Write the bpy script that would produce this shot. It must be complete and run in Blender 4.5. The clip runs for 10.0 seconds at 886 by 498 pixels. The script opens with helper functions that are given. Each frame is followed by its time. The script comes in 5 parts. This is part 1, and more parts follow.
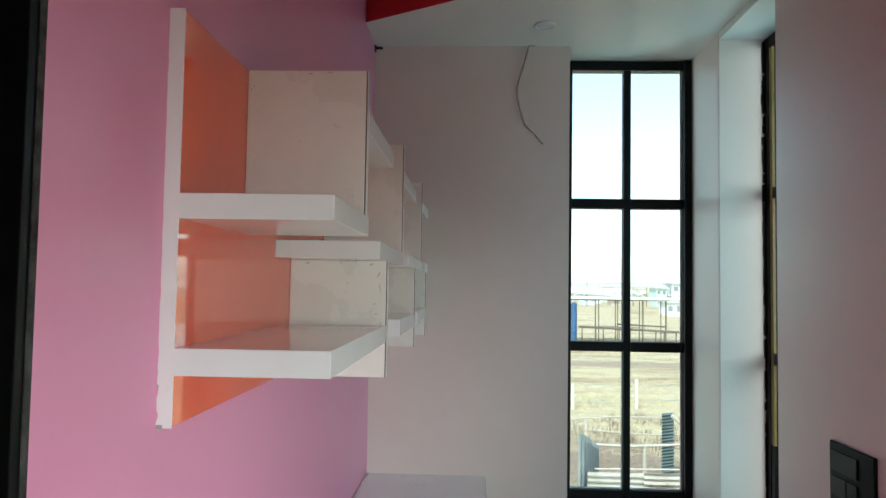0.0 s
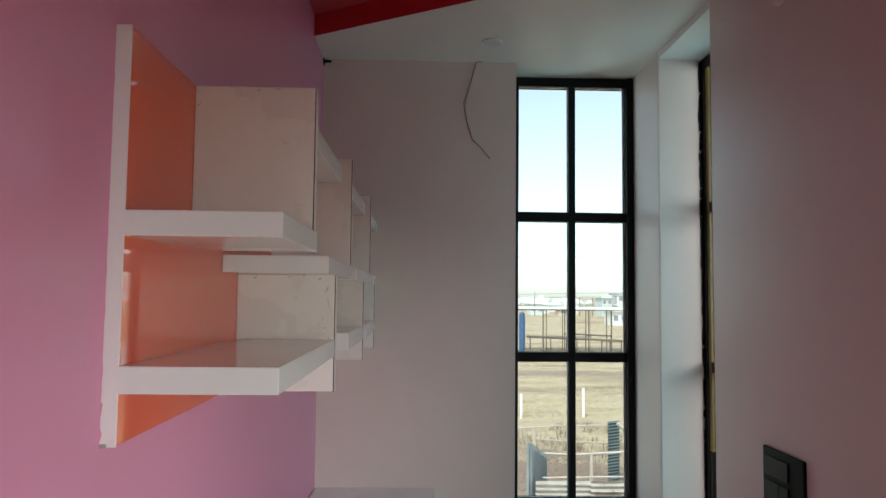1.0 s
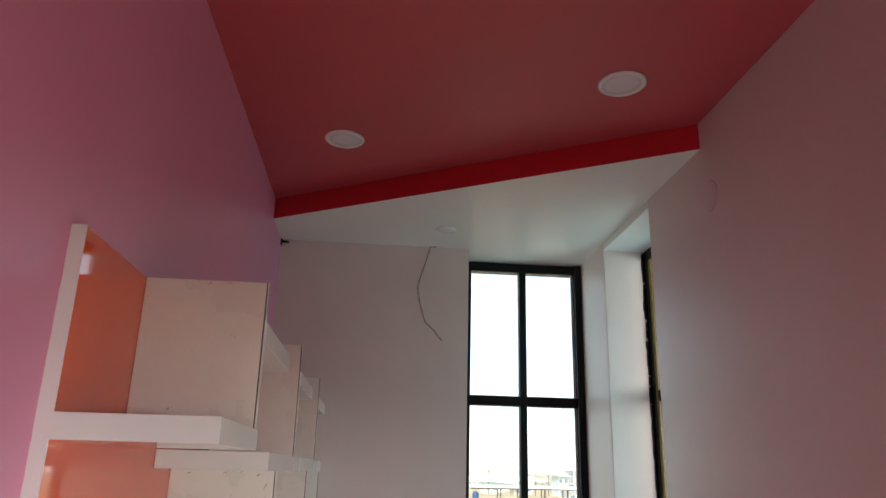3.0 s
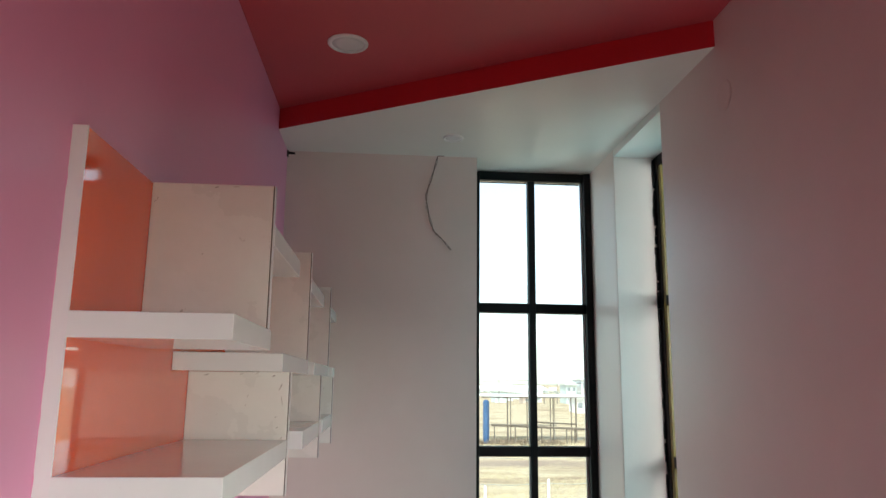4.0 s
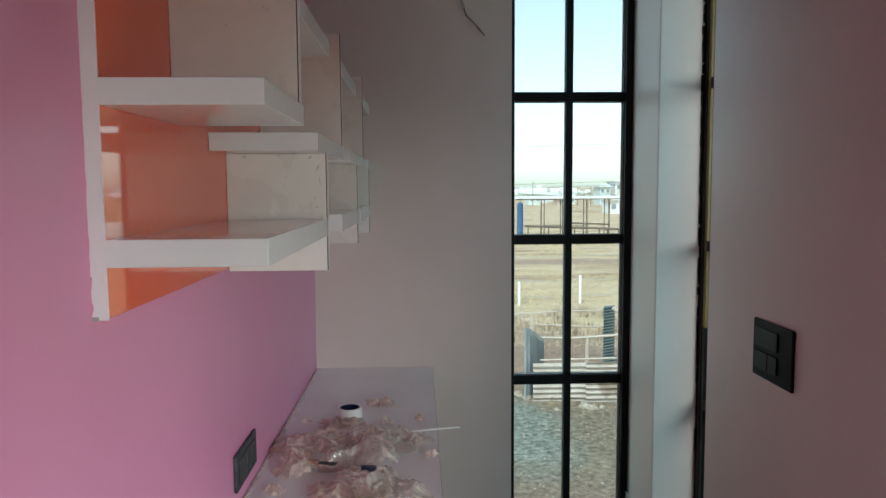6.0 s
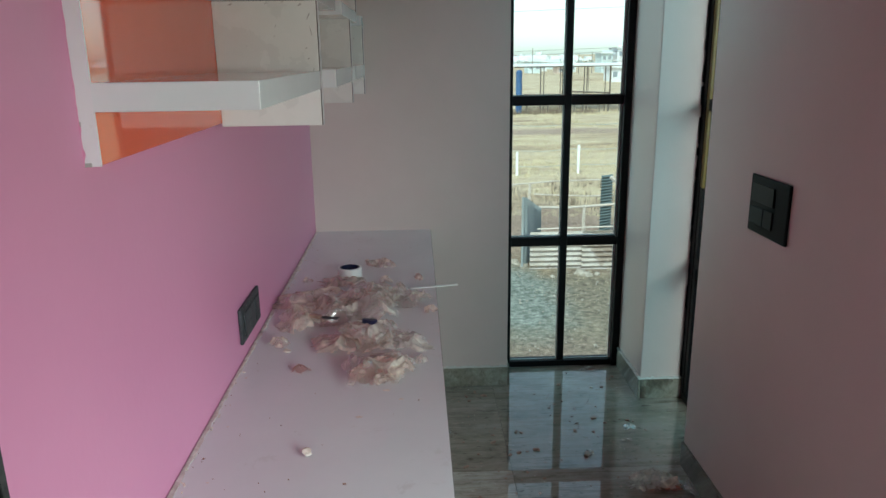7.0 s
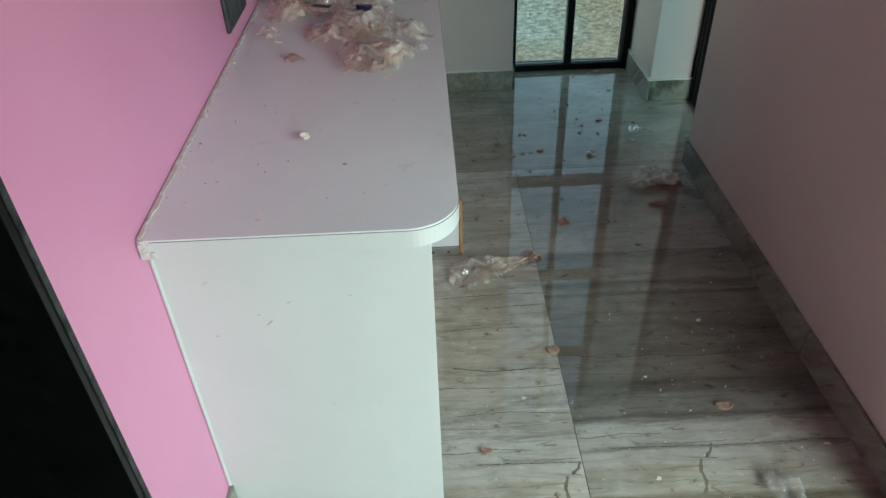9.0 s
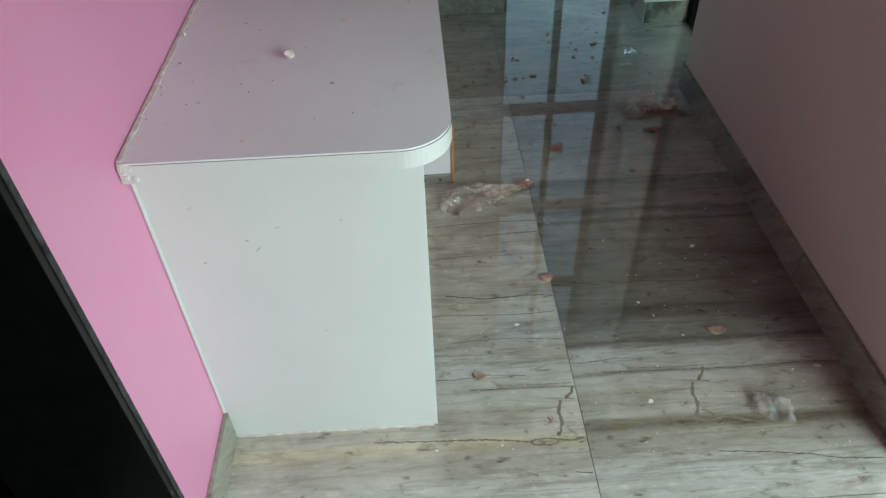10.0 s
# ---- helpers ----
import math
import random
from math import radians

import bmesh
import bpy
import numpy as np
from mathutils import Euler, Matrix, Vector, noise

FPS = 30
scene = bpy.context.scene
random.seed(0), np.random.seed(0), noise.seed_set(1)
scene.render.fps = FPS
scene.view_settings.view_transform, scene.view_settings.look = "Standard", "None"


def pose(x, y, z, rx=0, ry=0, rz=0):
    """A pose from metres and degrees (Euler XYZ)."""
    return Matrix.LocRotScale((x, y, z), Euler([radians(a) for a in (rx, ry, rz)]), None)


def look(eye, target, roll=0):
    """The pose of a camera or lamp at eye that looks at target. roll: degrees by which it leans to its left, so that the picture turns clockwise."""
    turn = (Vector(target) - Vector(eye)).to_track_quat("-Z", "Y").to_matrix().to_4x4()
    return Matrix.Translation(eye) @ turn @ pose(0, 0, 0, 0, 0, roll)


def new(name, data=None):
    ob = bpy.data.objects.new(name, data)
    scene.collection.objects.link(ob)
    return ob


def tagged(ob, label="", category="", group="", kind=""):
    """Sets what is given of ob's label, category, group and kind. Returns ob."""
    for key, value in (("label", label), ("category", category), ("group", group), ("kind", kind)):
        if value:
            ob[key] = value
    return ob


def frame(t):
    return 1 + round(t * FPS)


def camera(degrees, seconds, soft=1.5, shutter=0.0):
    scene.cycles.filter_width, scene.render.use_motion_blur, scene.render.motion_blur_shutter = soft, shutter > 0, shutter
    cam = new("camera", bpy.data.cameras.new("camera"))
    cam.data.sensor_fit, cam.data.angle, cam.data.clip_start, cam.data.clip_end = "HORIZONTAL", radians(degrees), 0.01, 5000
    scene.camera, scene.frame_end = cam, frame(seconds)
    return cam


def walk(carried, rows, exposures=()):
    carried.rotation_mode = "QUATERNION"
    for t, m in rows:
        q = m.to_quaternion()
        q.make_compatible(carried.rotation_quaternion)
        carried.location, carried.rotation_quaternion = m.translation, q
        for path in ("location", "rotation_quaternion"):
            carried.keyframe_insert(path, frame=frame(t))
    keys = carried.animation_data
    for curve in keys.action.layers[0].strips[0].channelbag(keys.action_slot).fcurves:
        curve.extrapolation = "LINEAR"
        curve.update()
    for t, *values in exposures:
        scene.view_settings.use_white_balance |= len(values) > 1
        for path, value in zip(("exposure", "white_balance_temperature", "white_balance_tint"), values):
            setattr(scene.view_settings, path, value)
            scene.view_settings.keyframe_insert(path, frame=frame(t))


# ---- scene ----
cam = camera(63.8, 10.0)
PATH = [
    (0, (0.4325, 0.2865, 1.5455), (0.35, 2.2815, 1.6455), 0.9),
    (0.5, (0.429, 0.2805, 1.554), (0.452, 2.2745, 1.714), 0.7),
    (1, (0.435, 0.2635, 1.5525), (0.495, 2.2585, 1.6845), 0.6),
    (1.5, (0.436, 0.26, 1.5475), (0.548, 2.248, 1.733), 0.55),
    (2, (0.4365, 0.2475, 1.565), (0.6035, 2.205, 1.9415), 1.5),
    (2.2, (0.436, 0.2475, 1.5805), (0.604, 2.186, 2.0425), 1.65),
    (3.3, (0.4465, 0.2505, 1.6025), (0.619, 2.149, 2.2055), 1.35),
    (3.5, (0.446, 0.256, 1.6025), (0.61, 2.169, 2.1615), 1.3),
    (4, (0.448, 0.2635, 1.577), (0.604, 2.2225, 1.9475), 0.65),
    (4.5, (0.446, 0.276, 1.5505), (0.5545, 2.2675, 1.694), -0.05),
    (5, (0.4455, 0.2805, 1.545), (0.5355, 2.276, 1.6355), -0.2),
    (5.5, (0.448, 0.28, 1.536), (0.5145, 2.2785, 1.5365), -0.4),
    (6.8, (0.4435, 0.302, 1.4875), (0.5135, 2.246, 1.0215), -0.5),
    (7, (0.447, 0.289, 1.48), (0.513, 2.218, 0.956), -0.8),
    (7.5, (0.455, 0.303, 1.456), (0.519, 2.168, 0.738), -1.3),
    (8, (0.452, 0.313, 1.427), (0.472, 2.1, 0.528), -2.1),
    (8.5, (0.454, 0.321, 1.393), (0.485, 2.018, 0.335), -2.3),
    (9, (0.454, 0.313, 1.379), (0.479, 1.908, 0.171), -2.1),
    (9.5, (0.451, 0.317, 1.36), (0.491, 1.809, 0.029), -1.9),
    (10, (0.45, 0.326, 1.346), (0.492, 1.801, -0.005), -2.1),
]
EXPOSURES = [(0, 1.60, 6100, -8), (0.5, 1.29, 6300, -3), (1.0, 1.20, 6500, 2), (1.5, 1.18, 6650, 6), (2.0, 1.20, 6800, 9), (3.5, 1.78, 6750, 4), (4.0, 1.70, 6600, 0),
             (4.5, 1.42, 6400, -2), (5.0, 1.15, 6350, -1), (5.5, 1.09, 6250, -2), (7.0, 1.14, 6000, -9), (7.5, 1.34, 5800, -15), (8.0, 1.38, 5850, -18), (9.0, 1.17, 5900, -16), (10.0, 1.07, 5950, -13)]
walk(cam, [(t, look(eye, target, roll)) for t, eye, target, roll in PATH], EXPOSURES)

# ---- world, sun and the light of the openings ----
world = bpy.data.worlds.new("sky")
scene.world = world
world.use_nodes = True
wn = world.node_tree.nodes
sky = wn.new("ShaderNodeTexSky")
sky.sky_type = "NISHITA"
sky.sun_disc = False
sky.sun_elevation = radians(52)
sky.sun_rotation = radians(205)
sky.dust_density = 0.9
sky.ozone_density = 0.6
wn["Background"].inputs["Strength"].default_value = 0.115
pale = wn.new("ShaderNodeHueSaturation")
pale.inputs["Saturation"].default_value = 0.55
world.node_tree.links.new(sky.outputs["Color"], pale.inputs["Color"])
world.node_tree.links.new(pale.outputs["Color"], wn["Background"].inputs["Color"])

sun_data = bpy.data.lights.new("sun", "SUN")
sun_data.energy, sun_data.angle, sun_data.color = 1.75, radians(0.5), (1.0, 0.95, 0.86)
sun = new("sun", sun_data)
sun.matrix_world = look((0, 0, 20), (0.30 * 20, 0.62 * 20, 20 - 0.78 * 20))


def window_light(name, place, target, width, height, power, colour):
    data = bpy.data.lights.new(name, "AREA")
    data.shape, data.size, data.size_y, data.energy, data.color = "RECTANGLE", width, height, power, colour
    ob = new(name, data)
    ob.matrix_world = look(place, target)
    return ob


window_light("daylight_rear_window", (2.75, -0.12, 2.12), (0.50, 0.95, 0.0), 1.6, 1.5, 36.0, (0.90, 0.99, 1.0))
# added fill lamp, out of view, to lift the shelves and end wall
window_light("daylight_rear_window_deep", (2.58, -2.02, 1.70), (0.25, 2.50, 1.00), 1.0, 0.9, 43.0, (0.97, 0.98, 1.0))
window_light("daylight_side_window", (1.86, 2.58, 1.25), (1.46, 3.12, 1.15), 0.50, 2.2, 4.4, (0.38, 0.84, 1.0))

window_light("daylight_end_window", (0.44, 4.20, 1.35), (1.41, 3.30, 1.30), 0.8, 2.3, 4.4, (0.62, 0.90, 1.0))


# ---- materials ----
def material(name):
    mat = bpy.data.materials.new(name)
    mat.use_nodes = True
    nt = mat.node_tree
    return mat, nt, nt.nodes["Principled BSDF"]


def node(nt, kind, **values):
    n = nt.nodes.new(kind)
    for key, value in values.items():
        n.inputs[key].default_value = value
    return n


def ramp(nt, source, stops):
    r = nt.nodes.new("ShaderNodeValToRGB")
    els = r.color_ramp.elements
    while len(els) < len(stops):
        els.new(0.5)
    for el, (pos, col) in zip(els, stops):
        el.position, el.color = pos, (*col, 1)
    nt.links.new(source, r.inputs["Fac"])
    return r


def mapped(nt, scale, rotation=(0, 0, 0), space="Object"):
    tc = nt.nodes.new("ShaderNodeTexCoord")
    mp = nt.nodes.new("ShaderNodeMapping")
    mp.inputs["Scale"].default_value = scale
    mp.inputs["Rotation"].default_value = rotation
    nt.links.new(tc.outputs[space], mp.inputs["Vector"])
    return mp.outputs["Vector"]


def bumped(nt, bsdf, source, strength, distance):
    b = node(nt, "ShaderNodeBump", Strength=strength, Distance=distance)
    nt.links.new(source, b.inputs["Height"])
    nt.links.new(b.outputs["Normal"], bsdf.inputs["Normal"])


def surface(name, dark, light, rough=0.5, scale=3.0, fine=120.0, bump=0.15, depth=0.002, metal=0.0, spread=0.08, coat=0.0, spec=0.5):
    """A plain painted or moulded surface: two colours mottled at large scale, fine grain and a roughness that varies."""
    mat, nt, bsdf = material(name)
    v = mapped(nt, (1, 1, 1))
    big = node(nt, "ShaderNodeTexNoise", Scale=scale, Detail=5.0, Roughness=0.6)
    small = node(nt, "ShaderNodeTexNoise", Scale=fine, Detail=3.0)
    nt.links.new(v, big.inputs["Vector"])
    nt.links.new(v, small.inputs["Vector"])
    c = ramp(nt, big.outputs["Fac"], [(0.3, dark), (0.7, light)])
    nt.links.new(c.outputs["Color"], bsdf.inputs["Base Color"])
    rr = ramp(nt, big.outputs["Fac"], [(0.25, (rough - spread,) * 3), (0.75, (rough + spread,) * 3)])
    nt.links.new(rr.outputs["Color"], bsdf.inputs["Roughness"])
    bsdf.inputs["Metallic"].default_value = metal
    bsdf.inputs["Coat Weight"].default_value = coat
    bsdf.inputs["Specular IOR Level"].default_value = spec
    if bump:
        bumped(nt, bsdf, small.outputs["Fac"], bump, depth)
    return mat


# the printed beds of one floor tile, along its length of 1.6 m from the edge at 1.0 m
BEDS = [(1.00, 0.60, 0.02), (1.10, 0.58, 0.02), (1.135, 0.44, 0.08), (1.172, 0.40, 0.12), (1.182, 0.21, 0.24), (1.203, 0.23, 0.24), (1.212, 0.46, 0.11), (1.285, 0.48, 0.10),
        (1.300, 0.56, 0.04), (1.328, 0.57, 0.03), (1.333, 0.24, 0.10), (1.339, 0.58, 0.02), (1.400, 0.61, 0.0), (1.416, 0.40, 0.04), (1.424, 0.20, 0.08), (1.436, 0.38, 0.04),
        (1.480, 0.33, 0.06), (1.525, 0.185, 0.10), (1.570, 0.20, 0.12), (1.628, 0.20, 0.13), (1.720, 0.19, 0.14), (1.860, 0.23, 0.16), (1.872, 0.13, 0.16), (1.885, 0.27, 0.12),
        (1.922, 0.15, 0.14), (1.94, 0.30, 0.10), (2.071, 0.19, 0.12), (2.09, 0.36, 0.09), (2.30, 0.29, 0.10), (2.42, 0.26, 0.10), (2.50, 0.38, 0.06), (2.60, 0.58, 0.02)]


def stone(name, turn, print_shift=None, lift=0.0):
    """Polished grey-beige stone-look porcelain: broad beds, fine strata and thin dark lines. Light falloff and window
    gloss are partly painted into the beds' tone.
    """
    mat, nt, bsdf = material(name)
    tc = nt.nodes.new("ShaderNodeTexCoord")
    info = nt.nodes.new("ShaderNodeObjectInfo")
    shift = nt.nodes.new("ShaderNodeVectorMath")
    shift.operation = "MULTIPLY_ADD"
    nt.links.new(info.outputs["Random"], shift.inputs[0])
    shift.inputs[1].default_value = (3.0, 7.0, 5.0)
    nt.links.new(tc.outputs["Object"], shift.inputs[2])
    turned = node(nt, "ShaderNodeMapping", Rotation=turn)
    nt.links.new(shift.outputs[0], turned.inputs["Vector"])

    def layer(scale, detail, rough, distort):
        mp = node(nt, "ShaderNodeMapping", Scale=scale)
        nt.links.new(turned.outputs["Vector"], mp.inputs["Vector"])
        n = node(nt, "ShaderNodeTexNoise", Scale=1.0, Detail=detail, Roughness=rough, Distortion=distort)
        nt.links.new(mp.outputs["Vector"], n.inputs["Vector"])
        return n.outputs["Fac"]

    def blend(kind, fac, a, b):
        m = nt.nodes.new("ShaderNodeMixRGB")
        m.blend_type = kind
        if isinstance(fac, float):
            m.inputs["Fac"].default_value = fac
        else:
            nt.links.new(fac, m.inputs["Fac"])
        nt.links.new(a, m.inputs["Color1"])
        if isinstance(b, tuple):
            m.inputs["Color2"].default_value = (*b, 1)
        else:
            nt.links.new(b, m.inputs["Color2"])
        return m.outputs["Color"]

    if print_shift is None:
        tone = ramp(nt, layer((0.60, 5.0, 5.0), 6.0, 0.62, 0.25), [(0.36, (0.075, 0.062, 0.047)), (0.44, (0.17, 0.15, 0.12)), (0.50, (0.33, 0.315, 0.27)),
                                                                (0.56, (0.27, 0.26, 0.22)), (0.66, (0.38, 0.38, 0.33))])
    else:
        turned.inputs["Location"].default_value = (print_shift[0], print_shift[1], 0.0)
        shift.inputs[1].default_value = (0, 0, 0)
        split = nt.nodes.new("ShaderNodeSeparateXYZ")
        nt.links.new(turned.outputs["Vector"], split.inputs[0])
        slow = nt.nodes.new("ShaderNodeMath")
        slow.operation = "MULTIPLY_ADD"
        nt.links.new(layer((1.6, 4.0, 0.0), 4.0, 0.55, 0.2), slow.inputs[0])
        slow.inputs[1].default_value = 0.05
        nt.links.new(split.outputs["Y"], slow.inputs[2])
        quick = nt.nodes.new("ShaderNodeMath")
        quick.operation = "MULTIPLY_ADD"
        nt.links.new(layer((11.0, 30.0, 0.0), 5.0, 0.6, 0.3), quick.inputs[0])
        quick.inputs[1].default_value = 0.022
        nt.links.new(slow.outputs[0], quick.inputs[2])
        along = nt.nodes.new("ShaderNodeMath")
        along.operation = "MULTIPLY_ADD"
        nt.links.new(quick.outputs[0], along.inputs[0])
        along.inputs[1].default_value = 1 / 1.6
        along.inputs[2].default_value = (-1.0 - 0.025 - 0.011) / 1.6
        turnover = nt.nodes.new("ShaderNodeMath")
        turnover.operation = "FRACT"
        nt.links.new(along.outputs[0], turnover.inputs[0])
        # printed beds, scaled along y to paint in how light falls on the floor
        tone = ramp(nt, turnover.outputs[0], [((y - 1.0) / 1.6, (v * (1.05 + 0.5 * w), v * (0.99 + 0.1 * w), v * (0.94 - 0.5 * w))) for y, v, w in ((y, (v + lift * max(0.0, 0.46 - v)) * (1.0 - 0.36 * v) * (1.13 if lift > 0.9 else 1.0 if lift > 0.5 else 1.22 if 1.73 < y < 2.55 else 0.66 if 1.41 < y < 1.54 else 0.96), w * 1.25) for y, v, w in BEDS)])
    strata = ramp(nt, layer((1.1, 15.0, 15.0), 9.0, 0.66, 0.55), [(0.26, (0.52, 0.47, 0.40)), (0.40, (0.80, 0.77, 0.71)), (0.52, (1.04, 1.04, 1.02)), (0.70, (0.84, 0.81, 0.75))])
    colour = blend("MULTIPLY", 0.62 if print_shift is None else 0.5, tone.outputs["Color"], strata.outputs["Color"])
    thin = ramp(nt, layer((0.75, 4.6, 4.6) if print_shift is None else (0.9, 9.0, 9.0), 6.0, 0.60, 0.45 if print_shift is None else 0.15), [(0.487, (0, 0, 0)), (0.4965, (0.85, 0.85, 0.85)), (0.5035, (0.85, 0.85, 0.85)), (0.513, (0, 0, 0))])
    fade = ramp(nt, layer((1.3, 2.2, 2.2), 2.0, 0.5, 0.0), [(0.40, (0, 0, 0)), (0.52, (1, 1, 1))])
    shown = nt.nodes.new("ShaderNodeMath")
    shown.operation = "MULTIPLY"
    nt.links.new(thin.outputs["Color"], shown.inputs[0])
    nt.links.new(fade.outputs["Color"], shown.inputs[1])
    weak = nt.nodes.new("ShaderNodeMath")
    weak.operation = "MULTIPLY"
    weak.inputs[1].default_value = 0.30
    nt.links.new(shown.outputs[0], weak.inputs[0])
    shown = weak
    colour = blend("MIX", shown.outputs[0], colour, (0.085, 0.07, 0.052))
    cloud = ramp(nt, layer((7.0, 13.0, 13.0), 6.0, 0.65, 0.6), [(0.35, (0.68, 0.67, 0.63)), (0.6, (1.04, 1.04, 1.04))])
    colour = blend("MULTIPLY", 0.7, colour, cloud.outputs["Color"])
    fine = ramp(nt, layer((4.0, 34.0, 34.0), 8.0, 0.70, 0.9), [(0.30, (0.42, 0.38, 0.32)), (0.40, (0.82, 0.80, 0.76)), (0.50, (1, 1, 1)), (0.60, (1.02, 1.02, 1.0)), (0.70, (1.22, 1.23, 1.22))])
    colour = blend("MULTIPLY", 0.8, colour, fine.outputs["Color"])
    pits = ramp(nt, layer((24.0, 48.0, 48.0), 5.0, 0.6, 0.4), [(0.28, (0.40, 0.37, 0.33)), (0.40, (0.96, 0.96, 0.95)), (0.60, (1, 1, 1)), (0.70, (1.22, 1.22, 1.2))])
    colour = blend("MULTIPLY", 1.0, colour, pits.outputs["Color"])
    nt.links.new(colour, bsdf.inputs["Base Color"])
    dust = node(nt, "ShaderNodeTexNoise", Scale=6.0, Detail=6.0, Roughness=0.7)
    nt.links.new(tc.outputs["Object"], dust.inputs["Vector"])
    rr = ramp(nt, dust.outputs["Fac"], [(0.35, (0.008,) * 3), (0.75, (0.045,) * 3)])
    nt.links.new(rr.outputs["Color"], bsdf.inputs["Roughness"])
    bsdf.inputs["IOR"].default_value = 1.82
    return mat


def soiled(mat, colour, scale, gate, amount):
    """Lays small specks and smudges over the base colour of a material."""
    nt, bsdf = mat.node_tree, mat.node_tree.nodes["Principled BSDF"]
    base = bsdf.inputs["Base Color"].links[0].from_socket
    n = node(nt, "ShaderNodeTexNoise", Scale=scale, Detail=6.0, Roughness=0.7, Distortion=0.4)
    nt.links.new(mapped(nt, (1, 1, 1)), n.inputs["Vector"])
    f = ramp(nt, n.outputs["Fac"], [(gate, (0, 0, 0)), (gate + 0.05, (amount,) * 3)])
    m = nt.nodes.new("ShaderNodeMixRGB")
    nt.links.new(f.outputs["Color"], m.inputs["Fac"])
    nt.links.new(base, m.inputs["Color1"])
    m.inputs["Color2"].default_value = (*colour, 1)
    nt.links.new(m.outputs["Color"], bsdf.inputs["Base Color"])


def film(name, colour, milky):
    """Thin crumpled plastic film: clear with a sharp sheen, milky where it is folded over."""
    mat, nt, bsdf = material(name)
    v = mapped(nt, (1, 1, 1))
    n = node(nt, "ShaderNodeTexNoise", Scale=17.0, Detail=4.0, Distortion=1.2)
    nt.links.new(v, n.inputs["Vector"])
    c = ramp(nt, n.outputs["Fac"], [(0.35, colour), (0.65, tuple(min(1, k * 1.15) for k in colour))])
    nt.links.new(c.outputs["Color"], bsdf.inputs["Base Color"])
    bsdf.inputs["Roughness"].default_value = 0.22
    bsdf.inputs["Coat Weight"].default_value = 1.0
    bsdf.inputs["Coat Roughness"].default_value = 0.04
    clearing = node(nt, "ShaderNodeBsdfTransparent", Color=(1.0, 0.75 + 0.24 * colour[1], 0.72 + 0.27 * colour[2], 1))
    sheen = node(nt, "ShaderNodeBsdfGlossy", Roughness=0.07)
    fres = node(nt, "ShaderNodeFresnel", IOR=1.45)
    skin = nt.nodes.new("ShaderNodeMixShader")
    nt.links.new(fres.outputs["Fac"], skin.inputs["Fac"])
    nt.links.new(clearing.outputs["BSDF"], skin.inputs[1])
    nt.links.new(sheen.outputs["BSDF"], skin.inputs[2])
    fac = ramp(nt, n.outputs["Fac"], [(0.36, (milky * 0.35,) * 3), (0.55, (milky,) * 3), (0.68, (min(1.0, milky * 2.1),) * 3)])
    mix = nt.nodes.new("ShaderNodeMixShader")
    nt.links.new(fac.outputs["Color"], mix.inputs["Fac"])
    nt.links.new(skin.outputs["Shader"], mix.inputs[1])
    glow = nt.nodes.new("ShaderNodeBsdfTranslucent")
    nt.links.new(c.outputs["Color"], glow.inputs["Color"])
    body = nt.nodes.new("ShaderNodeMixShader")
    body.inputs["Fac"].default_value = 0.45
    nt.links.new(bsdf.outputs["BSDF"], body.inputs[1])
    nt.links.new(glow.outputs["BSDF"], body.inputs[2])
    nt.links.new(body.outputs["Shader"], mix.inputs[2])
    nt.links.new(mix.outputs["Shader"], nt.nodes["Material Output"].inputs["Surface"])
    return mat


def pane_glass(name, tint):
    mat, nt, bsdf = material(name)
    nt.nodes.remove(bsdf)
    clear = node(nt, "ShaderNodeBsdfTransparent", Color=(*tint, 1))
    gloss = node(nt, "ShaderNodeBsdfGlossy", Roughness=0.01)
    fres = node(nt, "ShaderNodeFresnel", IOR=1.16)
    mix = nt.nodes.new("ShaderNodeMixShader")
    nt.links.new(fres.outputs["Fac"], mix.inputs["Fac"])
    nt.links.new(clear.outputs["BSDF"], mix.inputs[1])
    nt.links.new(gloss.outputs["BSDF"], mix.inputs[2])
    nt.links.new(mix.outputs["Shader"], nt.nodes["Material Output"].inputs["Surface"])
    return mat


PINK = surface("pink_paint", (0.655, 0.255, 0.43), (0.71, 0.287, 0.465), 0.34, 2.0, 60, 0.12, 0.002)
WHITE = surface("white_paint", (0.62, 0.52, 0.482), (0.675, 0.575, 0.535), 0.42, 2.0, 70, 0.12, 0.002)
RED = surface("red_paint", (0.44, 0.062, 0.075), (0.49, 0.073, 0.09), 0.45, 2.0, 70, 0.10, 0.002)
DEEP_RED = surface("deep_red_paint", (0.50, 0.012, 0.022), (0.55, 0.018, 0.03), 0.4, 2.0, 70, 0.08, 0.002)
CEILING = surface("ceiling_white_paint", (0.66, 0.655, 0.62), (0.72, 0.71, 0.675), 0.38, 2.0, 70, 0.08, 0.002)
LAMINATE = surface("white_laminate", (0.77, 0.755, 0.77), (0.82, 0.81, 0.82), 0.20, 4.0, 200, 0.03, 0.001, spread=0.02)
CREAM = surface("cream_laminate", (0.71, 0.695, 0.65), (0.80, 0.785, 0.74), 0.28, 5.0, 160, 0.05, 0.001)
ORANGE = surface("orange_laminate", (0.76, 0.085, 0.018), (0.82, 0.10, 0.023), 0.05, 3.0, 40, 0.02, 0.001, spread=0.02, coat=0.6)
soiled(CREAM, (0.30, 0.24, 0.18), 26.0, 0.69, 0.8)
soiled(CREAM, (0.52, 0.48, 0.42), 5.0, 0.56, 0.05)
soiled(LAMINATE, (0.62, 0.58, 0.56), 9.0, 0.62, 0.35)
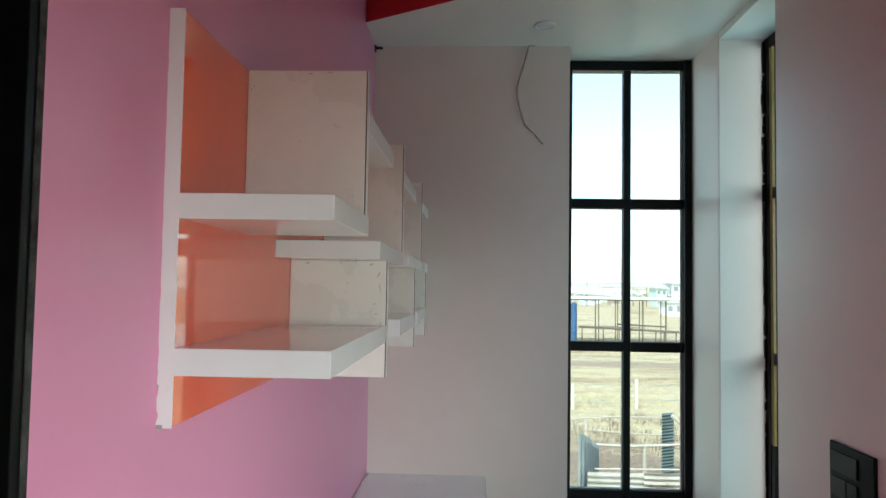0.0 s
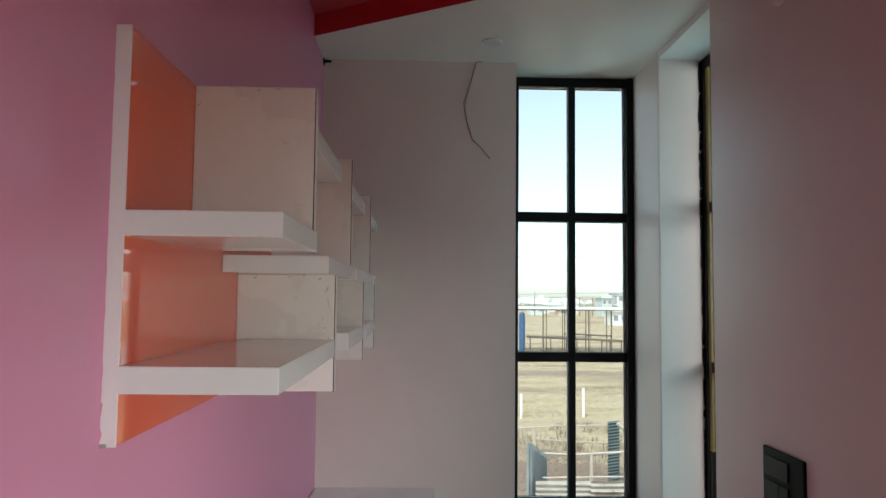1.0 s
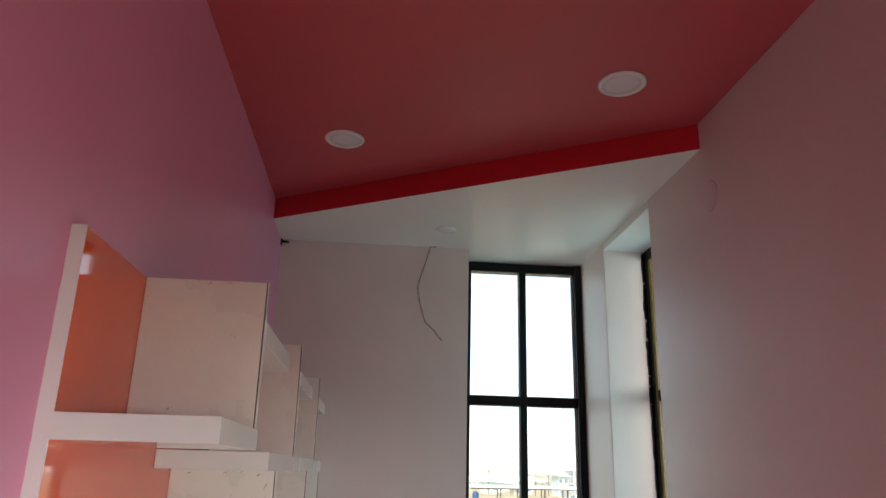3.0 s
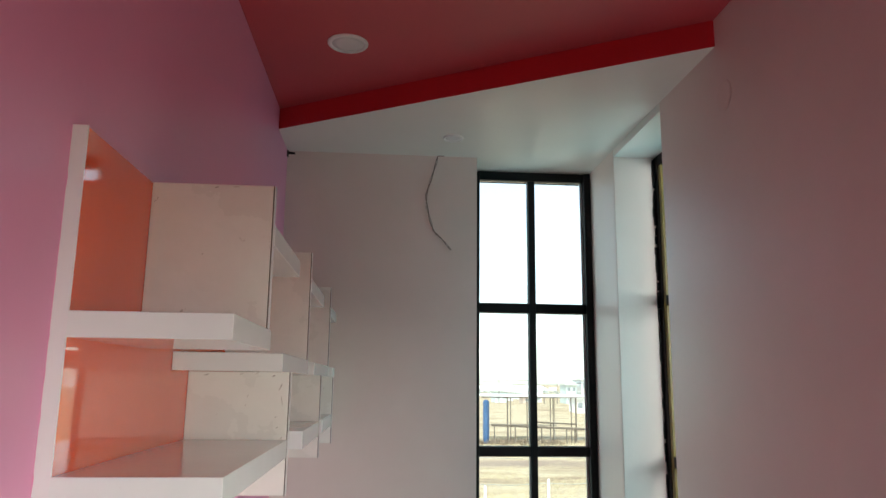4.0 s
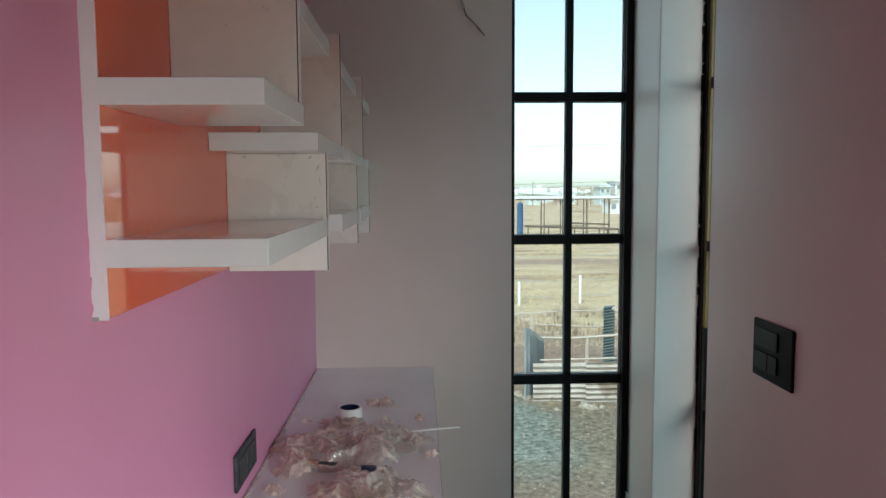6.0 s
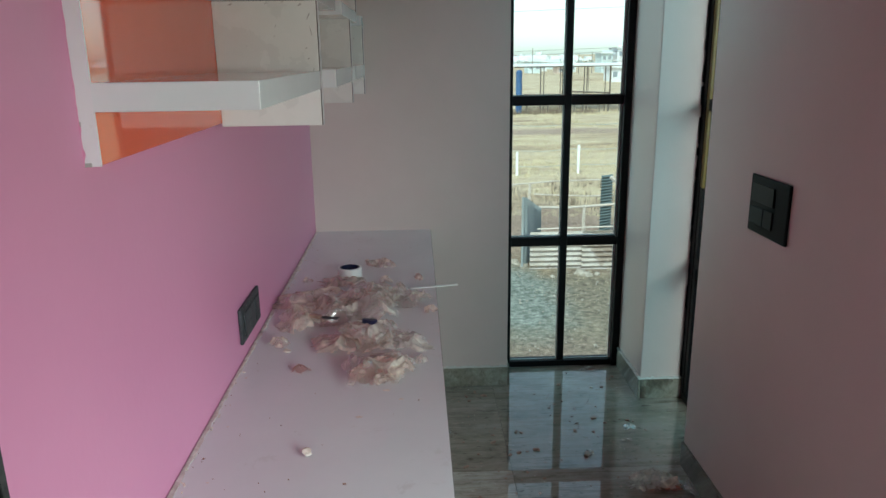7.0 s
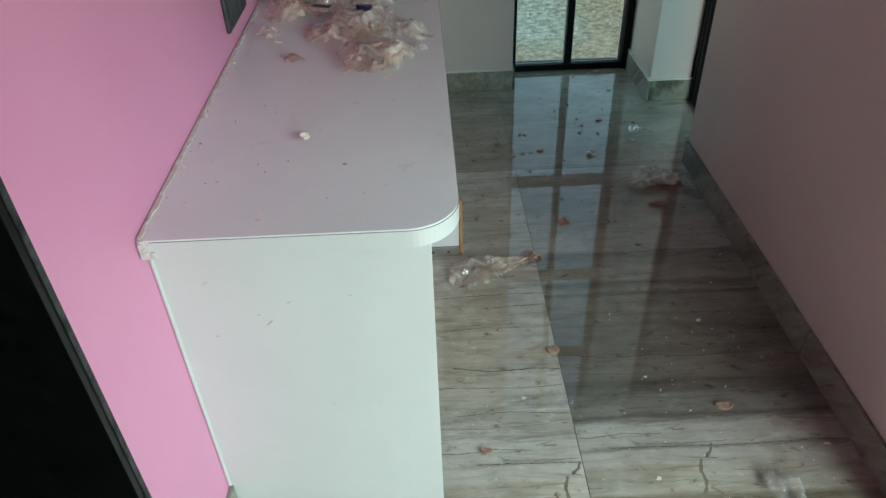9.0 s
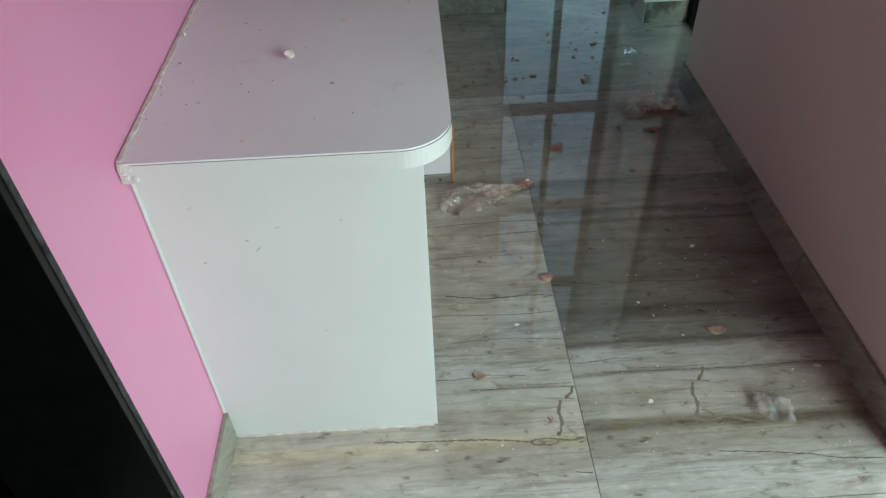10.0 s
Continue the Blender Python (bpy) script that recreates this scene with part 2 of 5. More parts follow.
SHELF_WHITE = surface("glossy_white_laminate", (0.74, 0.76, 0.76), (0.80, 0.82, 0.82), 0.06, 4.0, 200, 0.015, 0.001, spread=0.02)
soiled(SHELF_WHITE, (0.40, 0.36, 0.32), 30.0, 0.70, 0.7)
EDGE = surface("laminate_edge_shadow", (0.10, 0.085, 0.07), (0.16, 0.13, 0.11), 0.6)
SCUFF = surface("grey_brown_scuff", (0.34, 0.30, 0.27), (0.52, 0.47, 0.43), 0.6, 40)
PANEL = surface("off_white_board", (0.62, 0.625, 0.605), (0.67, 0.67, 0.65), 0.32, 4.0, 200, 0.04, 0.001, spread=0.03)
PLY = surface("raw_plywood_edge", (0.36, 0.17, 0.06), (0.50, 0.27, 0.11), 0.7, 14, 160, 0.3)
FRAME = surface("black_metal", (0.003, 0.003, 0.0035), (0.006, 0.006, 0.007), 0.42, 8, 150, 0.1, 0.001, spec=0.18)
GREY_TRACK = surface("grey_aluminium_track", (0.16, 0.19, 0.20), (0.24, 0.27, 0.28), 0.4, 10, metal=0.3)
YELLOW = surface("yellow_film_strip", (0.15, 0.105, 0.01), (0.21, 0.15, 0.02), 0.4, 12)
# black granite of the jamb, also the painted darkness of the passage
GRANITE_AND_DARK = surface("black_granite_and_dark", (0.002, 0.002, 0.002), (0.004, 0.004, 0.004), 0.35, 30, 300, 0.05, 0.001, spec=0.15)
GRANITE_EDGE = surface("sawn_granite_edge", (0.012, 0.012, 0.0125), (0.075, 0.075, 0.075), 0.7, 40, 200, 0.3, spec=0.15)
# left tile has a paler print; the 0.51 lifts paint in gloss by the window
FLOOR = [stone("polished_stone_tile", (0, 0, 0), k, v) for k, v in (((0.31, 0.028), 0.95), ((0.0, 0.0), 0.0), ((0.14, 0.62), 0.51), ((0.40, 0.47), 0.51))]
VEIN = surface("brown_healed_crack", (0.15, 0.125, 0.085), (0.25, 0.215, 0.16), 0.08, 30, 200, 0.0, spread=0.02, spec=0.6)
VEIN_DARK = surface("dark_hairline_vein", (0.05, 0.044, 0.034), (0.15, 0.13, 0.10), 0.08, 60, 200, 0.0, spread=0.02, spec=0.6)
SKIRT = stone("stone_skirting", (0, radians(90), radians(45)))
skirt_shader = SKIRT.node_tree.nodes["Principled BSDF"]
SKIRT.node_tree.links.remove(skirt_shader.inputs["Roughness"].links[0])
skirt_shader.inputs["Roughness"].default_value = 0.32
skirt_shader.inputs["IOR"].default_value = 1.5
GROUT = surface("brown_grout", (0.15, 0.13, 0.105), (0.24, 0.21, 0.17), 0.8, 20)
PLASTER = surface("bare_plaster", (0.30, 0.29, 0.27), (0.42, 0.40, 0.37), 0.85, 8, 90, 0.4)
FILLER = surface("dirty_cream_filler", (0.52, 0.42, 0.37), (0.80, 0.75, 0.72), 0.7, 45, 160, 0.6, 0.003)
SWITCH = surface("dark_grey_plastic", (0.0015, 0.0015, 0.002), (0.003, 0.003, 0.0035), 0.45, 6, 200, 0.05, 0.001, spec=0.07)
SWITCH_KEY = surface("grey_plastic_key", (0.004, 0.004, 0.0045), (0.008, 0.008, 0.0085), 0.42, 6, 200, 0.05, 0.001, spec=0.14)
DUSTY = surface("dusty_grey_plastic", (0.012, 0.013, 0.016), (0.075, 0.076, 0.085), 0.6, 60, 300, 0.2)
soiled(DUSTY, (0.42, 0.42, 0.44), 90.0, 0.62, 0.7)
LAMP_RIM = surface("white_lamp_rim", (0.72, 0.72, 0.72), (0.78, 0.78, 0.78), 0.3)
LAMP_FACE = surface("frosted_lamp_diffuser", (0.62, 0.62, 0.63), (0.70, 0.70, 0.71), 0.5)
BEAD = surface("pale_aluminium_bead", (0.34, 0.38, 0.38), (0.46, 0.50, 0.50), 0.35, 12, metal=0.25)
STEEL = surface("zinc_steel", (0.42, 0.42, 0.40), (0.55, 0.55, 0.52), 0.4, 20, metal=0.8)
WIRE = surface("brown_cable_sheath", (0.06, 0.025, 0.02), (0.10, 0.045, 0.035), 0.5)
FILM_PINK = film("pink_protective_film", (1.0, 0.77, 0.67), 0.52)
FILM_CLEAR = film("clear_protective_film", (1.0, 0.85, 0.77), 0.44)
FILM_BAG = film("clear_thin_bag", (0.98, 0.95, 0.93), 0.20)
FILM_RUST = film("brown_stained_film", (0.55, 0.27, 0.19), 0.45)
SCRAP = surface("pale_debris", (0.55, 0.42, 0.36), (0.80, 0.72, 0.66), 0.6, 40)
SCRAP_DARK = surface("brown_debris", (0.24, 0.13, 0.10), (0.46, 0.30, 0.23), 0.6, 40)
TAPE_WHITE = surface("white_paper_roll", (0.74, 0.74, 0.72), (0.80, 0.80, 0.78), 0.4, 12)
BLUE = surface("navy_plastic", (0.006, 0.010, 0.04), (0.010, 0.016, 0.06), 0.35, 12)
GLASS = pane_glass("window_glass", (0.90, 0.945, 0.955))


# ---- building helpers ----
def thing(name, label, category, place=(0, 0, 0), group="", kind=""):
    ob = new(name)
    ob.location = place
    return tagged(ob, label, category, group, kind)


def finish(name, bm, mats, smooth=False):
    me = bpy.data.meshes.new(name)
    bmesh.ops.recalc_face_normals(bm, faces=bm.faces)
    bm.to_mesh(me)
    bm.free()
    for m in mats if isinstance(mats, (list, tuple)) else [mats]:
        me.materials.append(m)
    if smooth:
        me.shade_smooth()
    return me


def part(name, bm, mats, parent=None, label="", smooth=False, local=False):
    """Links a bmesh, given in the world's places or (local) round its own origin, as one mesh object under a thing or a part."""
    if parent is not None and not local:
        at = Vector(parent.location)
        up = parent.parent
        while up is not None:
            at += Vector(up.location)
            up = up.parent
        bmesh.ops.translate(bm, verts=bm.verts, vec=-at)
    ob = new(name, finish(name, bm, mats, smooth))
    ob.parent = parent
    return tagged(ob, label)


def slab(x0, x1, y0, y1, z0, z1, bevel=0.0, bm=None):
    bm = bm or bmesh.new()
    r = bmesh.ops.create_cube(bm, size=1.0, matrix=Matrix.Translation(((x0 + x1) / 2, (y0 + y1) / 2, (z0 + z1) / 2))
                              @ Matrix.Diagonal((x1 - x0, y1 - y0, z1 - z0, 1)))
    if bevel:
        edges = list({e for v in r["verts"] for e in v.link_edges})
        bmesh.ops.bevel(bm, geom=edges, offset=bevel, segments=2, profile=0.5, affect="EDGES")
    return bm


def prism(points, z0, z1, bm=None):
    """An upright prism over a plan polygon."""
    bm = bm or bmesh.new()
    low = [bm.verts.new((x, y, z0)) for x, y in points]
    high = [bm.verts.new((x, y, z1)) for x, y in points]
    bm.faces.new(low[::-1])
    bm.faces.new(high)
    n = len(points)
    for i in range(n):
        bm.faces.new((low[i], low[(i + 1) % n], high[(i + 1) % n], high[i]))
    return bm


def scuff(w, h, seed):
    """A thin, ragged, tapering mark on an upright face, round its own origin."""
    rng = random.Random(seed)
    rim = [(k / 9 * 2 * math.pi, rng.uniform(0.55, 1.0)) for k in range(9)]
    bm = prism([(math.cos(a) * r * w / 2, math.sin(a) * r * h / 2 + 0.25 * h * math.sin(2 * math.cos(a))) for a, r in rim], -0.0003, 0.0003)
    bmesh.ops.rotate(bm, verts=bm.verts, cent=(0, 0, 0), matrix=Matrix.Rotation(radians(90), 3, "X"))
    return bm


def rod(a, b, r0, r1=None, sides=8, bm=None):
    bm = bm or bmesh.new()
    a, b = Vector(a), Vector(b)
    r1 = r0 if r1 is None else r1
    m = Matrix.Translation((a + b) / 2) @ (b - a).to_track_quat("Z", "Y").to_matrix().to_4x4()
    bmesh.ops.create_cone(bm, cap_ends=True, segments=sides, radius1=r0, radius2=r1, depth=(b - a).length, matrix=m)
    return bm


def tube(points, radius, sides=6):
    """A bent cable or branch through the given places."""
    bm = bmesh.new()
    pts = [Vector(p) for p in points]
    rings = []
    for i, p in enumerate(pts):
        d = (pts[min(i + 1, len(pts) - 1)] - pts[max(i - 1, 0)]).normalized()
        q = d.to_track_quat("Z", "Y")
        rings.append([bm.verts.new(p + q @ Vector((radius * math.cos(k * math.tau / sides), radius * math.sin(k * math.tau / sides), 0))) for k in range(sides)])
    for r, s in zip(rings, rings[1:]):
        for k in range(sides):
            bm.faces.new((r[k], r[(k + 1) % sides], s[(k + 1) % sides], s[k]))
    bm.faces.new(rings[0][::-1])
    bm.faces.new(rings[-1])
    return bm


def lathe(profile, place, sides=40):
    """A turned shape: pairs of radius and height round an upright axis."""
    bm = bmesh.new()
    rings = [[bm.verts.new((place[0] + r * math.cos(k * math.tau / sides), place[1] + r * math.sin(k * math.tau / sides), place[2] + z))
              for k in range(sides)] for r, z in profile]
    for a, b in zip(rings, rings[1:]):
        for k in range(sides):
            bm.faces.new((a[k], a[(k + 1) % sides], b[(k + 1) % sides], b[k]))
    if profile[0][0] > 0.0005 and profile[-1][0] > 0.0005:
        bm.faces.new(rings[0][::-1])
        bm.faces.new(rings[-1])
    return bm


# ---- the room ----
CEIL, RED_CEIL = 2.575, 2.662
END, PANE = 3.31, 3.506
RIGHT, RIGHT_END = 1.408, 2.610
OPENING = 1.07
BACK = -1.60

wall = thing("wall_left", "pink painted wall with a dark doorway beside the shelves", "wall", kind="structure")
part("wall_panel", slab(-0.22, 0.0, 0.970, END + 0.25, -0.1, RED_CEIL), PINK, wall)
part("wall_panel", slab(-0.22, 0.0, 0.02, 0.967, 2.08, RED_CEIL), PINK, wall)
part("wall_panel", slab(-0.22, 0.0, BACK, 0.02, -0.1, RED_CEIL), PINK, wall)

wall = thing("wall_far", "off-white painted end wall behind the desk", "wall", kind="structure")
part("wall_panel", slab(0.0, 0.839, END, END + 0.25, -0.1, CEIL), WHITE, wall)

column = thing("wall_column", "off-white painted corner column between two tall windows", "column", kind="structure")
part("column_body", slab(1.408, 1.80, 3.14, 3.56, -0.1, CEIL + 0.1, 0.004), WHITE, column)
bm = bmesh.new()
rng = random.Random(5)
for k in range(60):
    z = 0.10 + k * 0.0405 + rng.uniform(-0.01, 0.01)
    w = rng.uniform(0.001, 0.006) + 0.018 * max(0.0, z / 2.5 - 0.25) * (0.55 + 0.75 * abs(noise.noise(Vector((0, 4, z * 5.0)))))
    slab(1.588 - w, 1.594, 3.134 - rng.uniform(0, 0.004), 3.1395, z, z + rng.uniform(0.03, 0.06), 0.0005, bm)
slab(1.5855, 1.5879, 3.1368, 3.1395, 0.0, 2.54, 0.0004, bm)
part("sealant", bm, FRAME, column, "ragged black sealant along the frame")

wall = thing("wall_right", "off-white painted side wall with a switch plate", "wall", kind="structure")
part("wall_panel", slab(RIGHT, RIGHT + 0.22, OPENING, RIGHT_END, -0.1, RED_CEIL, 0.003), WHITE, wall)
part("wall_panel", slab(RIGHT, RIGHT + 0.22, -1.40, OPENING, 1.60, RED_CEIL), WHITE, wall)
part("wall_panel", slab(RIGHT, RIGHT + 0.22, -1.40, OPENING, -0.1, 0.0), WHITE, wall)
part("wall_panel", slab(RIGHT, RIGHT + 0.22, BACK, -1.40, -0.1, RED_CEIL), WHITE, wall)

tagged(part("wall_rear", slab(-0.22, 1.63, BACK - 0.2, BACK, -0.1, RED_CEIL), WHITE), "off-white painted rear wall", "wall", kind="structure")

tagged(part("ceiling_red", slab(-0.22, 1.80, BACK - 0.2, 3.56, RED_CEIL, RED_CEIL + 0.12), RED), "dusty red painted upper ceiling", "ceiling", kind="structure")
bm = prism([(0.0, 3.035), (RIGHT, 2.170), (RIGHT, 3.56), (0.0, 3.56)], CEIL, RED_CEIL - 0.002)
ceiling_low = part("ceiling_white", bm, [CEILING, DEEP_RED])
for poly in ceiling_low.data.polygons:
    if poly.normal.y < -0.5:
        poly.material_index = 1
tagged(ceiling_low, "white lowered ceiling with a slanting deep red edge", "ceiling", kind="structure")
tagged(part("ceiling_recess", slab(RIGHT + 0.001, 1.80, RIGHT_END, 3.139, 2.545, RED_CEIL - 0.002), CEILING), "white soffit over the side window", "ceiling", kind="structure")

tagged(part("wall_storey_below", slab(-0.20, 1.60, BACK - 0.19, END + 0.24, -3.1, -0.102), PLASTER), "bare plaster storey under the room", "wall", kind="structure")
tagged(part("wall_passage_below", slab(-1.49, -0.202, -0.59, 2.19, -3.1, -0.102), PLASTER), "bare plaster storey under the passage", "wall", kind="structure")

# the space behind the doorway; its darkness is painted on as black walls
dark = thing("wall_passage", "passage beyond the doorway, its darkness painted as black walls", "wall", kind="structure")
part("wall_panel", slab(-1.5, -1.4, -0.6, 2.2, -0.1, RED_CEIL), GRANITE_AND_DARK, dark)
part("wall_panel", slab(-1.4, -0.22, 2.1, 2.2, -0.1, RED_CEIL), GRANITE_AND_DARK, dark)
part("wall_panel", slab(-1.4, -0.22, -0.6, -0.5, -0.1, RED_CEIL), GRANITE_AND_DARK, dark)
part("wall_panel", slab(-1.5, -0.22, -0.6, 2.2, RED_CEIL, RED_CEIL + 0.1), GRANITE_AND_DARK, dark)
part("wall_panel", slab(-1.5, -0.22, -0.6, 2.2, -0.1, -0.002), GRANITE_AND_DARK, dark)

door = thing("door_frame", "black polished granite door jamb with a sawn grey edge", "door frame", (0, 0.95, 0), kind="structure")
part("jamb", slab(-0.24, 0.003, 0.9440, 0.9695, 0.0, 2.08, 0.001), GRANITE_AND_DARK, door)
part("sawn_edge", slab(0.0032, 0.0046, 0.9590, 0.9695, 0.0, 2.08), GRANITE_EDGE, door, "rough grey sawn edge")
part("jamb", slab(-0.24, 0.003, 0.0205, 0.049, 0.0, 2.08, 0.001), GRANITE_AND_DARK, door)
part("lintel", slab(-0.24, 0.003, 0.05, 0.9435, 2.05, 2.0795, 0.001), GRANITE_AND_DARK, door)

# ---- windows ----
BARS = (1.920, 1.281, 0.632)


def end_window():
    w = thing("window_1", "tall black metal window of eight panes, floor to ceiling", "window", (1.13, PANE, 0), kind="structure")
    x0, x1, top = 0.8395, 1.4075, 2.570
    y0, y1 = PANE - 0.012, PANE + 0.045
    part("stile", slab(x0, x0 + 0.037, y0, y1, 0.0, top, 0.002), FRAME, w)
    part("stile", slab(x1 - 0.033, x1, y0 - 0.01, y1, 0.0, top, 0.002), FRAME, w)
    part("head_rail", slab(x0 + 0.037, x1 - 0.033, y0, y1, top - 0.042, top, 0.002), FRAME, w)
    part("sill_rail", slab(x0 + 0.037, x1 - 0.033, y0, y1, 0.0, 0.030, 0.002), FRAME, w)
    part("mullion", slab(1.109, 1.140, y0 + 0.004, y1, 0.030, top - 0.042, 0.002), FRAME, w)
    zs = [0.030, *sorted(BARS), top - 0.042]
    for i, (a, b) in enumerate(((x0 + 0.037, 1.109), (1.140, x1 - 0.033))):
        for z in BARS:
            part("glazing_bar", slab(a, b, y0 + 0.002, y1, z - 0.021, z + 0.021, 0.002), FRAME, w)
        for j in range(4):
            lo = zs[j] + (0.021 if j else 0.0)
            hi = zs[j + 1] - (0.021 if j < 3 else 0.0)
            p = part("pane", slab(a, b, PANE + 0.014, PANE + 0.019, lo, hi), GLASS, w)
            p.visible_shadow = False
            wide = 0.012 if i else 0.004
            part("bead", slab(b - wide, b, y0 + 0.02, PANE + 0.0139, lo + 0.004, hi), BEAD, w, "pale aluminium glazing bead")
            part("bead", slab(a, b, y0 + 0.02, PANE + 0.0139, lo, lo + 0.004), BEAD, w, "pale aluminium glazing bead")
    return w


def side_window():
    w = thing("window_2", "narrow black metal side window with a yellow film strip", "window", (1.63, 2.89, 0), kind="structure")
    x0, x1, top = 1.588, 1.655, 2.5445
    part("stile", slab(x0, x1, 3.104, 3.1395, 0.0, top, 0.002), FRAME, w)
    part("stile", slab(x0, x1, RIGHT_END + 0.001, RIGHT_END + 0.05, 0.0, top, 0.002), FRAME, w)
    part("head_rail", slab(x0, x1, RIGHT_END + 0.05, 3.104, top - 0.045, top, 0.002), FRAME, w)
    part("sill_rail", slab(x0, x1, RIGHT_END + 0.05, 3.104, 0.0, 0.035, 0.002), FRAME, w)
    part("film_strip", slab(x0 + 0.003, x0 + 0.014, 3.078, 3.1035, 0.951, top - 0.046, 0.001), YELLOW, w, "strip of yellow protective film")
    part("inner_stile", slab(x0 + 0.003, x0 + 0.014, 3.078, 3.1035, 0.036, 0.950, 0.001), FRAME, w)
    part("outer_track", slab(x0 + 0.042, x1, 2.980, 3.103, 0.036, top - 0.046, 0.001), GREY_TRACK, w, "grey aluminium sliding track")
    for z in BARS:
        part("glazing_bar", slab(x0 + 0.002, x0 + 0.041, RIGHT_END + 0.05, 3.0775, z - 0.021, z + 0.021, 0.002), FRAME, w)
    zs = [0.035, *sorted(BARS), top - 0.045]
    for j in range(4):
        lo, hi = zs[j] + (0.021 if j else 0), zs[j + 1] - (0.021 if j < 3 else 0)
        p = part("pane", slab(x0 + 0.025, x0 + 0.030, RIGHT_END + 0.05, 3.0775, lo, hi), GLASS, w)
        p.visible_shadow = False
    return w


end_window()
side_window()
tagged(part("window_sill", slab(0.839, RIGHT, PANE - 0.014, 3.60, -0.1, -0.001), PLASTER), "bare plaster ledge under the tall window", "window sill", kind="structure")
tagged(part("window_ledge", slab(RIGHT + 0.16, 1.80, RIGHT_END, 3.14, -0.1, -0.001), PLASTER), "bare plaster ledge under the side window", "window sill", kind="structure")

# ---- skirting ----
skirt = thing("baseboard", "grey veined stone skirting with chipped ends", "skirting", kind="structure")
SK = 0.092
part("skirting_tile", slab(0.0, 0.8395, END - 0.010, END, 0.0, SK, 0.0015), SKIRT, skirt)
part("skirting_tile", slab(0.8400, 0.8490, END - 0.009, PANE - 0.013, 0.0, SK, 0.0015), SKIRT, skirt)
part("skirting_tile", slab(1.398, 1.408, 3.130, PANE - 0.024, 0.0, SK, 0.0015), SKIRT, skirt)
part("skirting_tile", slab(1.4085, 1.590, 3.130, 3.14, 0.0, SK, 0.0015), SKIRT, skirt)
for x0, x1, y0, y1 in ((1.395, 1.4078, 3.1275, PANE - 0.024), (1.4082, 1.590, 3.1275, 3.1398), (0.505, 0.8395, END - 0.0125, END - 0.0002)):
    bm = bmesh.new()
    steps = int(max(x1 - x0, y1 - y0) / 0.012)
    rng = random.Random(int(x0 * 1000))
    for k in range(steps):
        if x1 - x0 > y1 - y0:
            slab(x0 + (x1 - x0) * k / steps, x0 + (x1 - x0) * (k + 1) / steps, y0 + rng.uniform(0, 0.003), y1, SK, SK + rng.uniform(0.003, 0.009), 0.0, bm)
        else:
            slab(x0 + rng.uniform(0, 0.003), x1, y0 + (y1 - y0) * k / steps, y0 + (y1 - y0) * (k + 1) / steps, SK, SK + rng.uniform(0.003, 0.009), 0.0, bm)
    part("caulk_line", bm, CEILING, skirt, "ragged white caulk over the skirting")
ys = [OPENING + 0.001, 1.60, 2.21, RIGHT_END]
for a, b in zip(ys, ys[1:]):
    part("skirting_tile", slab(RIGHT - 0.010, RIGHT, a + 0.001, b - 0.001, 0.0, SK, 0.0015), SKIRT, skirt)
part("skirting_tile", slab(0.0, 0.010, 0.971, 1.224, 0.0, SK, 0.0015), SKIRT, skirt)


